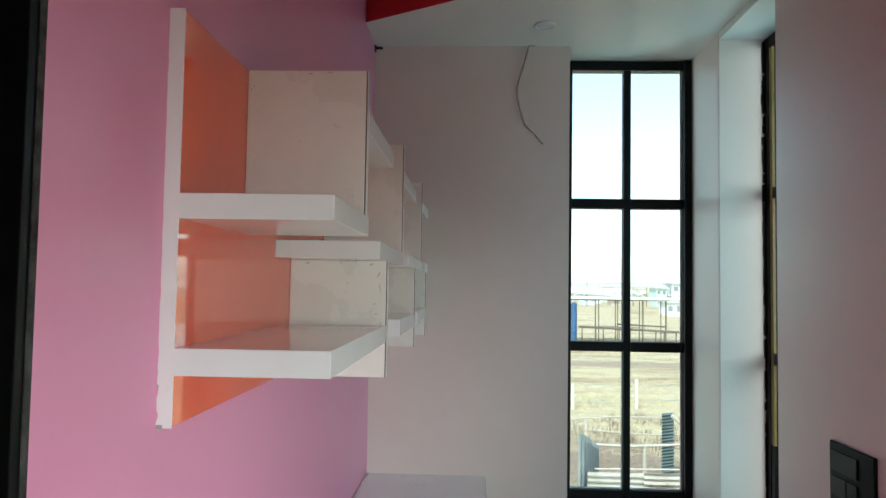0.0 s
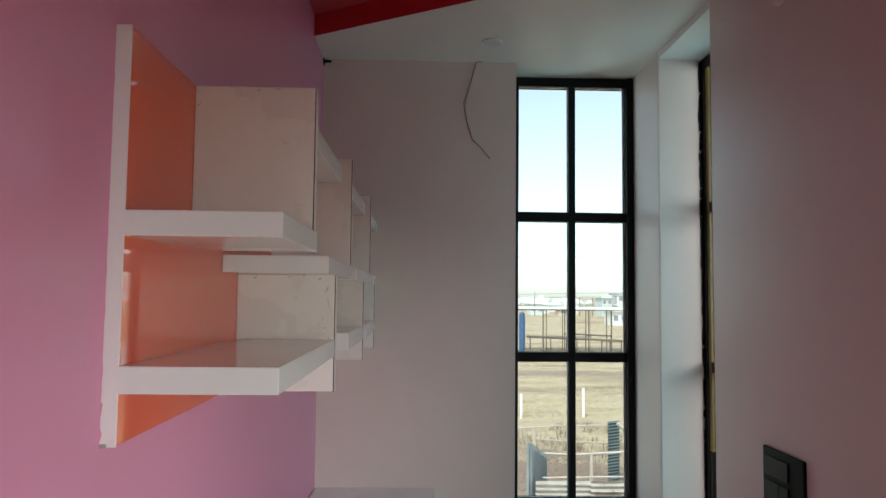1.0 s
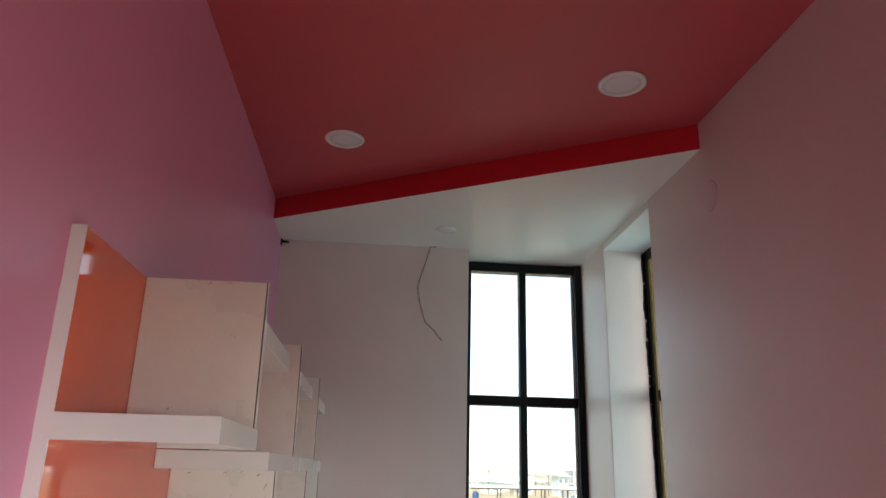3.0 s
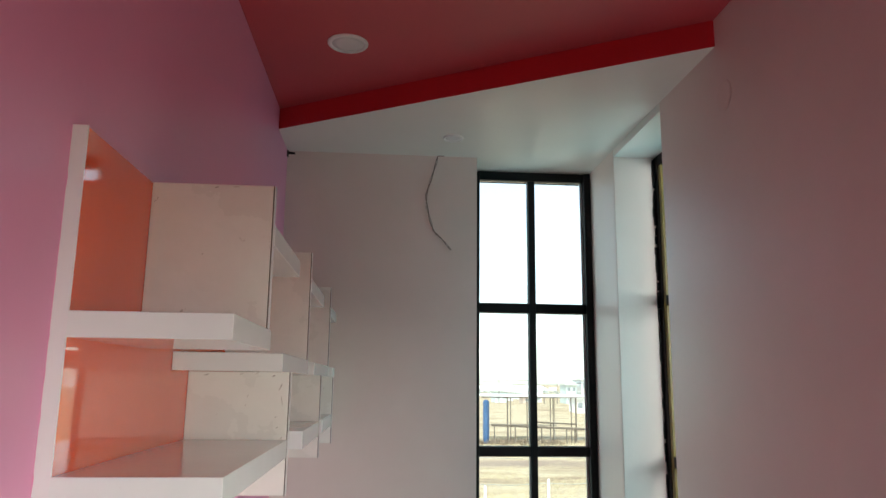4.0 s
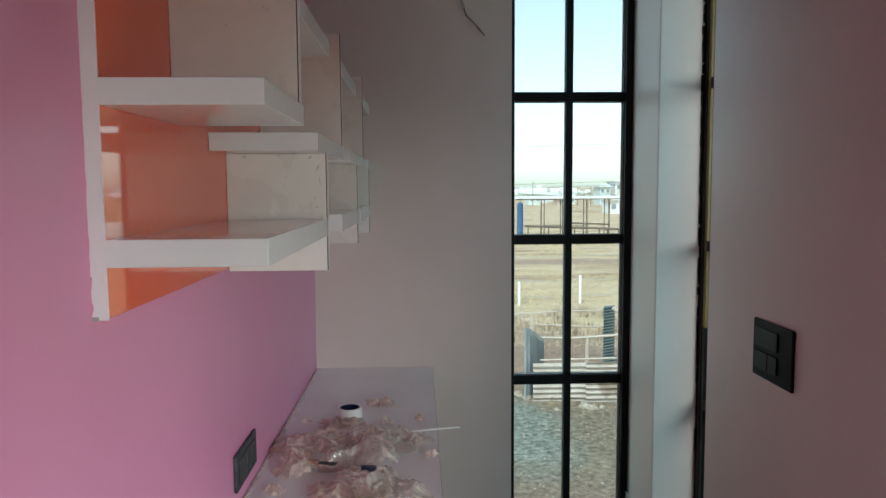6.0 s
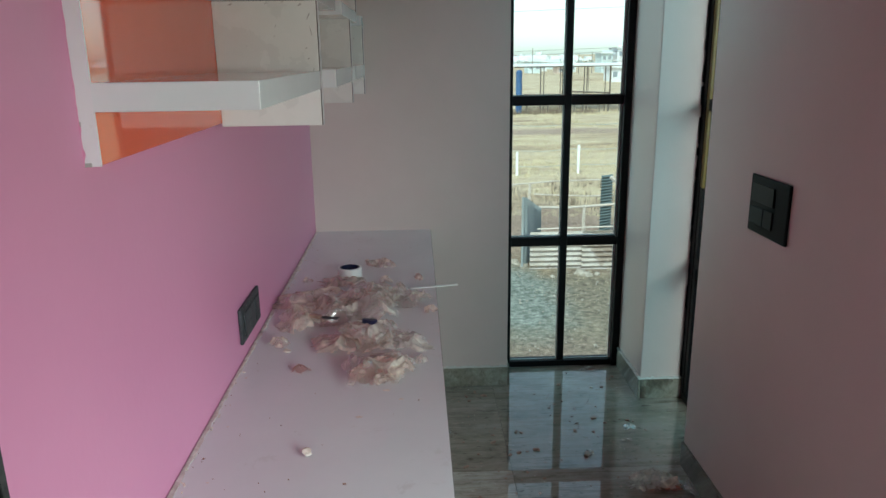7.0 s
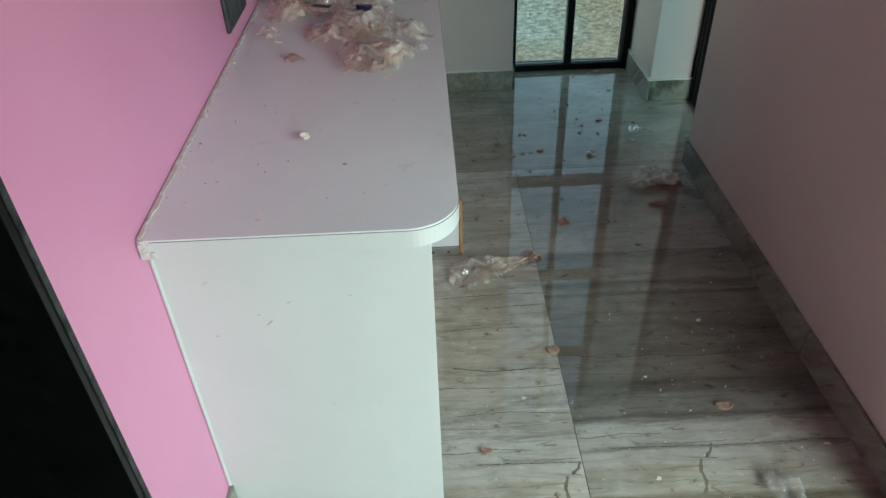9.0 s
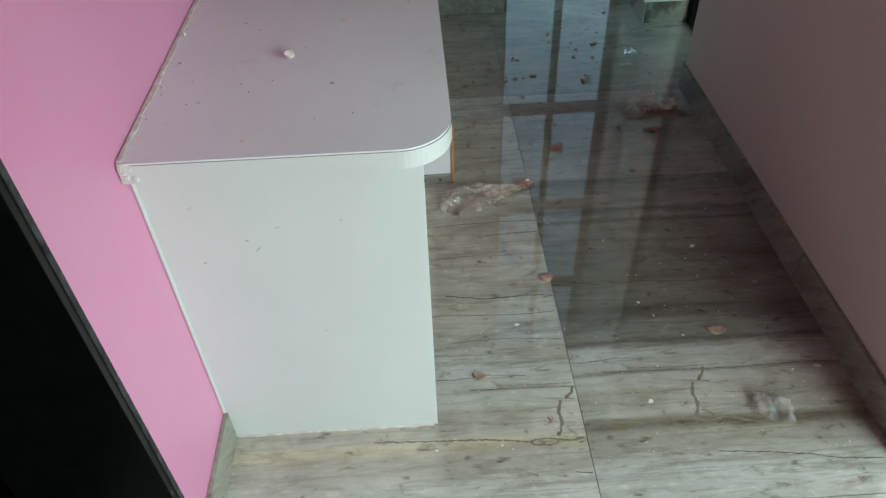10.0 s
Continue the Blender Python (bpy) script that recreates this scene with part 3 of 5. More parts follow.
# ---- desk ----
def desk():
    d = thing("built_in_desk", "long white laminate wall desk with a rounded corner", "desk", (0.25, 2.2, 0))
    x1, y0, y1, r = 0.498, 1.197, END - 0.0005, 0.085
    pts = [(0.002, y0)]
    pts += [(x1 - r + r * math.sin(a), y0 + r - r * math.cos(a)) for a in [k * math.pi / 2 / 14 for k in range(15)]]
    pts += [(x1, y1), (0.002, y1)]
    part("desktop", prism(pts, 0.7145, 0.7463), PANEL, d)
    inset = [(x + (0.0006 if x < 0.01 else -0.0006), y + (0.0006 if y < 2 else -0.0002)) for x, y in pts]
    part("top_sheet", prism(inset, 0.7470, 0.7500), LAMINATE, d, "thin glossy white laminate sheet with a dark glue line")
    part("glue_line", prism([(x + (0.0 if x < 0.01 else 0.0005), y + (-0.0005 if y < 2 else -0.0002)) for x, y in pts], 0.7464, 0.74695), EDGE, d)
    part("end_panel", slab(0.004, 0.450, 1.226, 1.246, 0.0, 0.7140, 0.001), PANEL, d)
    base = [(0.005 + k * 0.0112, 1.2245 - 0.002 - 0.004 * abs(noise.noise(Vector((k * 0.7, 11, 0)))) - 0.003 * abs(noise.noise(Vector((k * 2.3, 5, 0))))) for k in range(40)]
    part("dirt_line", prism(base + [(0.4418, 1.2258), (0.005, 1.2258)], 0.0003, 0.0022), FILLER, d, "line of dried dirt along the foot")
    part("silicone_joint", slab(0.0005, 0.0065, 1.2200, 1.2255, 0.093, 0.7140, 0.002), PANEL, d)
    edge = [(0.0100 + 0.006 * noise.noise(Vector((k * 0.55, 3, 0))) + 0.004 * noise.noise(Vector((k * 1.9, 7, 0))), y0 + 0.006 + k * 0.0135) for k in range(155)]
    bm = prism([(0.0022, edge[-1][1]), (0.0022, edge[0][1])] + edge, 0.7503, 0.7525)
    for k, (x, z, w, h, a) in enumerate(((0.165, 0.545, 0.020, 0.003, -40), (0.150, 0.565, 0.010, 0.003, 20), (0.075, 0.640, 0.012, 0.002, -25), (0.070, 0.520, 0.008, 0.004, 0),
                                        (0.310, 0.600, 0.006, 0.006, 45), (0.205, 0.590, 0.011, 0.002, -20), (0.250, 0.330, 0.012, 0.002, 10), (0.335, 0.330, 0.004, 0.003, 0))):
        mark = part("scuff", scuff(w * 0.95, h * 0.8, k), SCUFF, d, local=True)
        mark.matrix_basis = Matrix.Translation((x - 0.25, 1.2253 - 2.2, z)) @ Matrix.Rotation(radians(a), 4, "Y")
    rng = random.Random(17)
    blob = bmesh.new()
    for k in range(16):
        x, z, q = 0.003 + 0.022 * rng.random() ** 2, rng.uniform(0.716, 0.750), rng.uniform(0.003, 0.008)
        slab(x, x + q, y0 - rng.uniform(0.001, 0.004), y0 - 0.0003, z - q * 0.5, z + q * 0.5, 0.0008, blob)
    part("corner_filler", blob, FILLER, d, "lumpy cream filler at the corner")
    part("filler_bead", bm, FILLER, d, "rough cream filler bead along the wall")
    return d


desk()


def drawer_unit():
    d = thing("drawer_unit", "white laminate drawer carcass with a raw brown edge under the desk", "cabinet", (0.25, 2.4, 0))
    part("side_panel", slab(0.03, 0.470, 2.170, 2.188, 0.0335, 0.7140, 0.001), LAMINATE, d)
    part("side_panel", slab(0.03, 0.470, 2.620, 2.638, 0.0, 0.7140, 0.001), LAMINATE, d)
    part("raw_edge", slab(0.4702, 0.480, 2.168, 2.190, 0.002, 0.7140, 0.001), PLY, d, "raw brown plywood edge")
    part("bottom_panel", slab(0.03, 0.470, 2.1885, 2.6195, 0.034, 0.052, 0.001), LAMINATE, d)
    part("drawer_side", slab(0.10, 0.5345, 2.1010, 2.1160, 0.034, 0.200, 0.001), LAMINATE, d, "white side of the pulled-out lowest drawer")
    part("raw_edge", slab(0.5347, 0.5440, 2.0960, 2.1180, 0.002, 0.205, 0.001), PLY, d, "raw brown plywood edge")
    rail = part("drawer_runner", slab(0.10, 0.5340, 2.0940, 2.1005, 0.001, 0.033, 0.001), STEEL, d, "zinc drawer runner with screw holes painted as dark discs")
    # screw holes as dark discs, the shade inside them painted on
    for x in (0.36, 0.41, 0.45, 0.50):
        part("screw_hole", lathe([(0.0052, 0.0), (0.0052, 0.0012), (0.0, 0.0014)], (0, 0, 0), 12), EDGE, rail, local=True).matrix_basis = Matrix.Translation((x - 0.25, 2.0939 - 2.4, 0.018)) @ Matrix.Rotation(radians(90), 4, "X")
    return d


drawer_unit()


# ---- wall shelf ----
def wall_shelf():
    s = thing("wall_shelf", "zigzag wall bookshelf in white laminate with a glossy orange back", "bookshelf", (0, 2.3, 1.6))
    part("back_panel", slab(0.0015, 0.0205, 1.2625, END - 0.002, 1.343, 1.930, 0.0008), ORANGE, s, "glossy orange laminate back panel")
    part("end_strip", slab(0.0005, 0.0225, 1.2590, 1.2620, 1.342, 1.931, 0.0005), LAMINATE, s, "chipped white edge strip")
    out = 0.241

    def plank(y0, y1, z0, z1):
        part("shelf_board", slab(0.021, out, y0, y1, z0, z1, 0.001), SHELF_WHITE, s)

    def divider(y, z0, z1, x1):
        panel = part("divider", slab(0.021, x1 - 0.002, y, y + 0.018, z0, z1, 0.0008), CREAM, s)
        part("edge_band", slab(x1 - 0.0018, x1 + 0.0006, y + 0.0006, y + 0.018, z0, z1), EDGE, panel, "dark exposed glue line")
        part("edge_strip", slab(x1 + 0.0007, x1 + 0.0016, y + 0.002, y + 0.018, z0, z1), LAMINATE, panel)

    for k, (x, z, w, h, a) in enumerate(((0.222, 1.565, 0.004, 0.016, 20), (0.226, 1.535, 0.003, 0.022, -15), (0.214, 1.500, 0.006, 0.003, 0), (0.152, 1.545, 0.003, 0.006, 0), (0.148, 1.525, 0.002, 0.005, 30),
                                        (0.060, 1.590, 0.014, 0.004, 0), (0.135, 1.592, 0.010, 0.003, 5), (0.205, 1.588, 0.012, 0.005, -8), (0.218, 1.478, 0.007, 0.005, 15), (0.228, 1.455, 0.004, 0.008, 0))):
        mark = part("scuff", scuff(w * 0.9, h * 0.9, 20 + k), SCUFF, s, local=True)
        mark.matrix_basis = Matrix.Translation((x, 1.8844 - 2.3, z - 1.6)) @ Matrix.Rotation(radians(a), 4, "Y")
    for k, (x, z, w, h, a) in enumerate(((0.135, 1.924, 0.010, 0.004, 0), (0.170, 1.926, 0.016, 0.002, 0), (0.028, 1.895, 0.006, 0.003, 0), (0.118, 1.800, 0.003, 0.003, 0), (0.032, 1.900, 0.003, 0.006, 0))):
        mark = part("scuff", scuff(w * 0.9, h * 0.9, 40 + k), SCUFF, s, local=True)
        mark.matrix_basis = Matrix.Translation((x, 1.5494 - 2.3, z - 1.6)) @ Matrix.Rotation(radians(a), 4, "Y")
    for z0, z1, w in ((1.3415, 1.3470, 0.010), (1.396, 1.402, 0.003)):
        part("chipped_edge", slab(-0.0005, w, 1.2582, 1.2589, z0, z1, 0.0003), PLASTER, s, "chipped grey patch of the edge strip")
    rng = random.Random(91)
    smear = bmesh.new()
    row = None
    for k in range(148):
        z = 1.343 + k * 0.004
        w = 0.0008 + 0.0016 * max(0.0, noise.noise(Vector((0, 0, z * 37)))) + (0.004 * max(0.0, noise.noise(Vector((3, 0, z * 60)))) if z < 1.42 else 0.0) + rng.uniform(0, 0.0003)
        ring = [smear.verts.new(c) for c in ((-0.0004, 1.2588, z), (-0.0004, 1.2580, z), (w, 1.2582, z), (w, 1.2588, z))]
        if row:
            for j in range(3):
                smear.faces.new((row[j], row[j + 1], ring[j + 1], ring[j]))
        row = ring
    part("paint_smear", smear, PINK, s, "ragged pink paint over the edge strip")
    plank(1.2590, 1.588, 1.632, 1.668)
    plank(1.2590, 1.884, 1.414, 1.452)
    for y in (1.550, 2.236, 2.975):
        divider(y, 1.6690 if y < 2 else 1.6345, 1.930, 0.239)
    for y in (1.885, 2.672, 3.235):
        divider(y, 1.336, 1.5965, 0.241)
    for y0, y1 in ((1.569, 1.972), (2.255, 2.668), (2.994, 3.306)):
        plank(y0, y1, 1.822, 1.860)
    for y0, y1 in ((1.757, 2.262), (2.430, 2.974), (3.190, 3.306)):
        plank(y0, y1, 1.5970, 1.6340)
    for y0, y1 in ((2.195, 2.671), (2.80, 3.234)):
        plank(y0, y1, 1.404, 1.450)
    return s


wall_shelf()


# ---- switches, lamps, cable ----
def plate(name, label, x, y0, y1, z0, z1, face):
    """A modular plate on a wall; face is +1 when it looks towards +x."""
    p = thing(name, label, "switch" if name == "switch_plate" else "socket", (x, (y0 + y1) / 2, (z0 + z1) / 2))
    a, b = sorted((x, x + face * 0.009))
    part("cover_plate", slab(a, b, y0, y1, z0, z1, 0.003), SWITCH if name == "switch_plate" else DUSTY, p)
    a, b = sorted((x + face * 0.0092, x + face * 0.013))
    mid, h = (z0 + z1) / 2, (z1 - z0)
    w = y1 - y0
    top_row, low_row = (mid + 0.05 * h, mid + 0.37 * h), (mid - 0.34 * h, mid - 0.04 * h)
    rows = ((0.34, 0.93, *top_row), (0.58, 0.93, *low_row), (0.34, 0.57, *low_row)) if name == "switch_plate" else (
        (0.10, 0.40, mid - 0.33 * h, mid + 0.33 * h), (0.42, 0.66, mid - 0.33 * h, mid + 0.33 * h), (0.68, 0.90, mid - 0.33 * h, mid + 0.33 * h))
    for fa, fb, lo, hi in rows:
        part("rocker", slab(a, b, y0 + fa * w, y0 + fb * w - 0.001, lo, hi, 0.0015), SWITCH_KEY if name == "switch_plate" else DUSTY, p)
    return p


cover = thing("round_cover_plate", "round junction cover painted over in the wall colour", "cover plate", (RIGHT, 2.135, 2.405))
disc = part("disc", lathe([(0.0003, 0.004), (0.040, 0.004), (0.046, 0.0025), (0.047, 0.0)], (RIGHT, 2.135, 2.405), 36), WHITE, cover, smooth=False)
disc.matrix_basis = Matrix.Rotation(radians(-90), 4, "Y")
plate("switch_plate", "dark grey modular switch plate with two rows of rockers", RIGHT - 0.0002, 2.052, 2.266, 0.984, 1.146, -1)
plate("socket_plate", "dark grey modular socket plate low over the desk", 0.0002, 1.938, 2.140, 0.797, 0.888, 1)


def downlight(x, y, z, r):
    d = thing("downlight", "white round recessed ceiling downlight, switched off", "ceiling lamp", (x, y, z), "recessed ceiling lamps")
    part("rim", lathe([(r * 0.78, -0.001), (r * 0.80, -0.006), (r * 0.93, -0.007), (r, -0.003), (r, 0.0)], (x, y, z)), LAMP_RIM, d, smooth=True)
    part("diffuser", lathe([(0.0002, -0.0035), (r * 0.5, -0.0035), (r * 0.775, -0.003), (r * 0.775, 0.0)], (x, y, z)), LAMP_FACE, d, smooth=True)
    return d


downlight(0.303, 2.437, RED_CEIL, 0.066)
downlight(1.096, 1.970, RED_CEIL, 0.068)
downlight(0.708, 3.060, CEIL, 0.043)

cable = thing("hanging_cable", "thin brown twin cable hanging loose from the ceiling edge", "cable", (0.66, END, 2.57))
CAB = [(0.690, 2.574), (0.662, 2.572), (0.650, 2.520), (0.628, 2.450), (0.612, 2.387), (0.616, 2.340), (0.630, 2.285), (0.648, 2.228), (0.690, 2.190), (0.736, 2.133)]


def strand(shift, rad, seed):
    rng = random.Random(seed)
    pts = []
    for (xa, za), (xb, zb) in zip(CAB, CAB[1:]):
        for k in range(4):
            f = k / 4
            pts.append((xa + (xb - xa) * f + shift * math.sin(len(pts) * 0.7), END - 0.006 - abs(shift) + rng.uniform(-0.001, 0.001), za + (zb - za) * f))
    return tube(pts, rad)


part("wire", strand(0.0035, 0.0014, 1), WIRE, cable)
part("wire", strand(-0.0035, 0.0011, 2), WIRE, cable)

hook = thing("wall_hook", "small dark metal hook in the corner under the ceiling", "hook", (0.01, 3.295, 2.55))
part("stem", rod((0.0, 3.297, 2.562), (0.035, 3.297, 2.560), 0.007, 0.005), FRAME, hook)
part("plate", slab(0.0002, 0.006, 3.285, 3.308, 2.545, 2.572, 0.001), FRAME, hook)


# ---- loose things on the desk and the floor ----
def crumple(name, label, place, size, height, seed, mat, turn=0.0, cells=46, rough=1.0):
    """A crumpled sheet of thin film lying on a surface, with a torn outline."""
    bm = bmesh.new()
    rng = random.Random(seed)
    off = Vector((rng.uniform(0, 50), rng.uniform(0, 50), rng.uniform(0, 50)))
    verts = {}
    c, s = math.cos(turn), math.sin(turn)
    for i in range(cells + 1):
        for j in range(cells + 1):
            u, v = i / cells * 2 - 1, j / cells * 2 - 1
            edge = 0.78 + 0.30 * noise.noise(Vector((math.atan2(v, u) * 1.3, seed, 0)) + off) + 0.16 * noise.noise(Vector((math.atan2(v, u) * 5, seed, 3)))
            d = math.hypot(u, v)
            if d > edge:
                continue
            p = Vector((u * 1.25 * rough, v * 1.25 * rough, 0)) + off
            ridge = 1 - abs(noise.noise(p * 0.95)) * 2.2
            ridge2 = 1 - abs(noise.noise(p * 2.7)) * 2.2
            crease = abs(noise.noise(p * 3.4 + Vector((0, 0, 7))))
            z = height * max(0.0, 0.58 * ridge + 0.30 * ridge2 + 0.14 - 0.26 * crease) * (1.0 - (d / edge) ** 3 * 0.75)
            x = u * size[0] / 2 + 0.10 * size[0] * noise.noise(p * 1.9 + Vector((9, 0, 0)))
            y = v * size[1] / 2 + 0.10 * size[1] * noise.noise(p * 1.9 + Vector((0, 9, 0)))
            verts[i, j] = bm.verts.new((place[0] + c * x - s * y, place[1] + s * x + c * y, place[2] + 0.0008 + z + rng.uniform(0, 0.0005)))
    for i in range(cells):
        for j in range(cells):
            q = [verts.get(k) for k in ((i, j), (i + 1, j), (i + 1, j + 1), (i, j + 1))]
            if all(q):
                bm.faces.new(q)
    bmesh.ops.delete(bm, geom=[v for v in bm.verts if not v.link_faces], context="VERTS")
    ob = part(name, bm, mat, None, smooth=False)
    return tagged(ob, label, "plastic film")


TOP = 0.750
for place, size, h, seed, mat, turn, label in (
    ((0.346, 1.880, TOP), (0.21, 0.22), 0.045, 11, FILM_CLEAR, 0.3, "crumpled clear protective film on the white desk"),
    ((0.351, 1.850, TOP + 0.004), (0.20, 0.15), 0.040, 12, FILM_PINK, 0.9, "crumpled pale pink film on the white desk"),
    ((0.261, 2.040, TOP), (0.26, 0.22), 0.035, 13, FILM_PINK, 0.1, "flat crumpled pale pink film on the white desk"),
    ((0.266, 2.280, TOP), (0.30, 0.34), 0.075, 14, FILM_CLEAR, 1.2, "heaped clear protective film on the white desk"),
    ((0.136, 2.370, TOP), (0.26, 0.30), 0.040, 15, FILM_PINK, 2.0, "crumpled pink film beside the pink wall"),
    ((0.096, 2.200, TOP), (0.17, 0.20), 0.050, 16, FILM_PINK, 0.5, "crumpled pink film against the socket wall"),
    ((0.396, 2.370, TOP), (0.18, 0.24), 0.050, 17, FILM_CLEAR, 0.0, "crumpled clear film near the desk edge"),
    ((0.306, 2.770, TOP), (0.12, 0.16), 0.030, 18, FILM_PINK, 0.7, "small crumpled pink film by the tape roll"),
    ((0.176, 2.570, TOP), (0.20, 0.18), 0.020, 19, FILM_PINK, 1.5, "thin pink film lying on the white desk"),
    ((0.306, 2.390, TOP + 0.020), (0.20, 0.24), 0.045, 24, FILM_CLEAR, 0.4, "large smooth flap of clear film on the heap"),
    ((0.306, 2.060, TOP + 0.010), (0.20, 0.20), 0.050, 25, FILM_CLEAR, 1.9, "loose clear film flap beside the knife"),
    ((0.406, 2.030, TOP), (0.13, 0.18), 0.030, 20, FILM_CLEAR, 1.0, "torn clear film strip on the white desk"),
):
    crumple("plastic_film", label, place, size, h * 1.1, seed, mat, turn, cells=44, rough=0.8)

for place, size, h, seed, mat, turn, label in (
    ((1.265, 2.485, 0), (0.28, 0.16), 0.055, 31, FILM_CLEAR, 0.1, "crumpled clear film on the stone floor"),
    ((1.280, 2.445, 0), (0.20, 0.06), 0.018, 32, FILM_RUST, 0.1, "rust brown film strip on the stone floor"),
    ((1.365, 2.440, 0), (0.07, 0.12), 0.050, 33, FILM_BAG, 0.4, "crumpled clear film beside the skirting"),
    ((0.570, 2.000, 0), (0.24, 0.17), 0.055, 34, FILM_CLEAR, 0.4, "crumpled clear film on the floor by the desk"),
    ((0.675, 2.035, 0), (0.28, 0.08), 0.035, 35, FILM_PINK, 0.35, "twisted pink film strip on the stone floor"),
    ((0.755, 2.065, 0), (0.10, 0.05), 0.022, 36, FILM_RUST, 0.2, "torn red-brown film scrap on the stone floor"),
    ((1.195, 1.205, 0), (0.10, 0.12), 0.040, 37, FILM_BAG, 0.8, "small crumpled clear bag on the stone floor"),
    ((1.125, 2.355, 0), (0.05, 0.05), 0.025, 38, FILM_BAG, 0.0, "small crumpled clear film scrap on the floor"),
    ((1.230, 2.330, 0), (0.10, 0.04), 0.010, 39, FILM_RUST, 0.1, "brown film scrap on the stone floor"),
    ((0.895, 2.250, 0), (0.07, 0.06), 0.020, 40, FILM_RUST, 0.9, "curled brown film scrap on the stone floor"),
    ((0.461, 2.400, TOP), (0.06, 0.07), 0.030, 61, FILM_CLEAR, 0.3, "small torn clear film scrap on the desk"),
    ((0.476, 2.270, TOP), (0.05, 0.05), 0.025, 62, FILM_PINK, 1.1, "small torn pink film scrap on the desk"),
    ((0.441, 2.590, TOP), (0.05, 0.08), 0.025, 63, FILM_PINK, 0.2, "small torn pink film scrap on the desk"),
    ((0.156, 1.880, TOP), (0.06, 0.05), 0.018, 64, FILM_RUST, 0.7, "curled brownish film scrap on the desk"),
    ((0.076, 2.040, TOP), (0.07, 0.08), 0.030, 65, FILM_PINK, 1.4, "torn pink film scrap by the socket"),
    ((0.446, 1.910, TOP), (0.05, 0.06), 0.022, 66, FILM_CLEAR, 0.0, "small torn clear film scrap on the desk"),
    ((0.336, 2.570, TOP), (0.07, 0.06), 0.030, 67, FILM_PINK, 2.2, "torn pink film scrap behind the heap"),
    ((0.066, 2.590, TOP), (0.05, 0.05), 0.020, 68, FILM_PINK, 0.9, "torn pink film scrap by the wall"),
    ((0.545, 2.190, 0), (0.05, 0.06), 0.015, 41, FILM_BAG, 0.3, "clear film scrap by the drawer unit"),
    ((0.545, 2.880, 0), (0.05, 0.10), 0.030, 42, FILM_BAG, 0.3, "clear film scrap under the desk edge"),
    ((1.290, 2.880, 0), (0.08, 0.06), 0.020, 43, FILM_BAG, 0.5, "clear film scrap near the column"),
    ((1.250, 2.780, 0), (0.07, 0.03), 0.012, 44, FILM_CLEAR, 0.0, "pale film scrap near the column"),
    ((1.075, 2.690, 0), (0.05, 0.05), 0.020, 45, FILM_CLEAR, 0.9, "curled pale film scrap on the floor"),
    ((1.250, 3.440, 0), (0.10, 0.05), 0.018, 46, FILM_CLEAR, 0.0, "pale film scrap under the tall window"),
):
    crumple("plastic_film", label, place, size, h, seed, mat, turn, cells=20, rough=0.7)

tape = thing("tape_roll", "white tape roll with a navy blue inside on the desk", "tape roll", (0.207, 2.635, TOP))
part("roll", lathe([(0.041, 0.0), (0.041, 0.036), (0.034, 0.037), (0.034, 0.001)], (0.207, 2.635, TOP)), TAPE_WHITE, tape, smooth=False)
part("core", lathe([(0.0338, 0.001), (0.0338, 0.0365), (0.030, 0.0365), (0.030, 0.004), (0.0003, 0.004)], (0.207, 2.635, TOP)), BLUE, tape, "navy blue core")

knife = thing("utility_knife", "dark navy utility knife lying in plastic film", "knife", (0.290, 2.065, TOP))
KX, KY = 0.290, 2.065
part("handle", prism([(KX + 0.002, KY - 0.003), (KX + 0.014, KY - 0.005), (KX + 0.030, KY - 0.010), (KX + 0.040, KY - 0.008), (KX + 0.043, KY), (KX + 0.038, KY + 0.007), (KX + 0.014, KY + 0.005), (KX + 0.002, KY + 0.003)], TOP + 0.050, TOP + 0.062), BLUE, knife)
part("blade", slab(KX - 0.028, KX + 0.0015, KY - 0.004, KY + 0.003, TOP + 0.055, TOP + 0.0562), STEEL, knife)
blade = thing("scraper", "brown and grey scraper half covered by film on the desk", "scraper", (0.160, 2.165, TOP))
SX, SY = 0.160, 2.165
part("blade", prism([(SX + 0.010, SY - 0.008), (SX + 0.060, SY - 0.012), (SX + 0.060, SY + 0.010), (SX + 0.010, SY + 0.006)], TOP + 0.032, TOP + 0.034), DUSTY, blade)
part("handle", prism([(SX - 0.040, SY - 0.005), (SX + 0.0098, SY - 0.008), (SX + 0.0098, SY + 0.006), (SX - 0.036, SY + 0.006)], TOP + 0.030, TOP + 0.038), SCRAP_DARK, blade)
for tool in (knife, blade):
    tool.rotation_euler = (0, 0, radians(-16))
stick = thing("plastic_straw", "thin white plastic strip overhanging the desk edge", "plastic strip", (0.48, 2.52, TOP))
part("strip", slab(0.405, 0.560, 2.462, 2.474, TOP + 0.012, TOP + 0.016, 0.001), TAPE_WHITE, stick)
stick.children[0].matrix_basis = Matrix.Rotation(radians(10), 4, "Z")


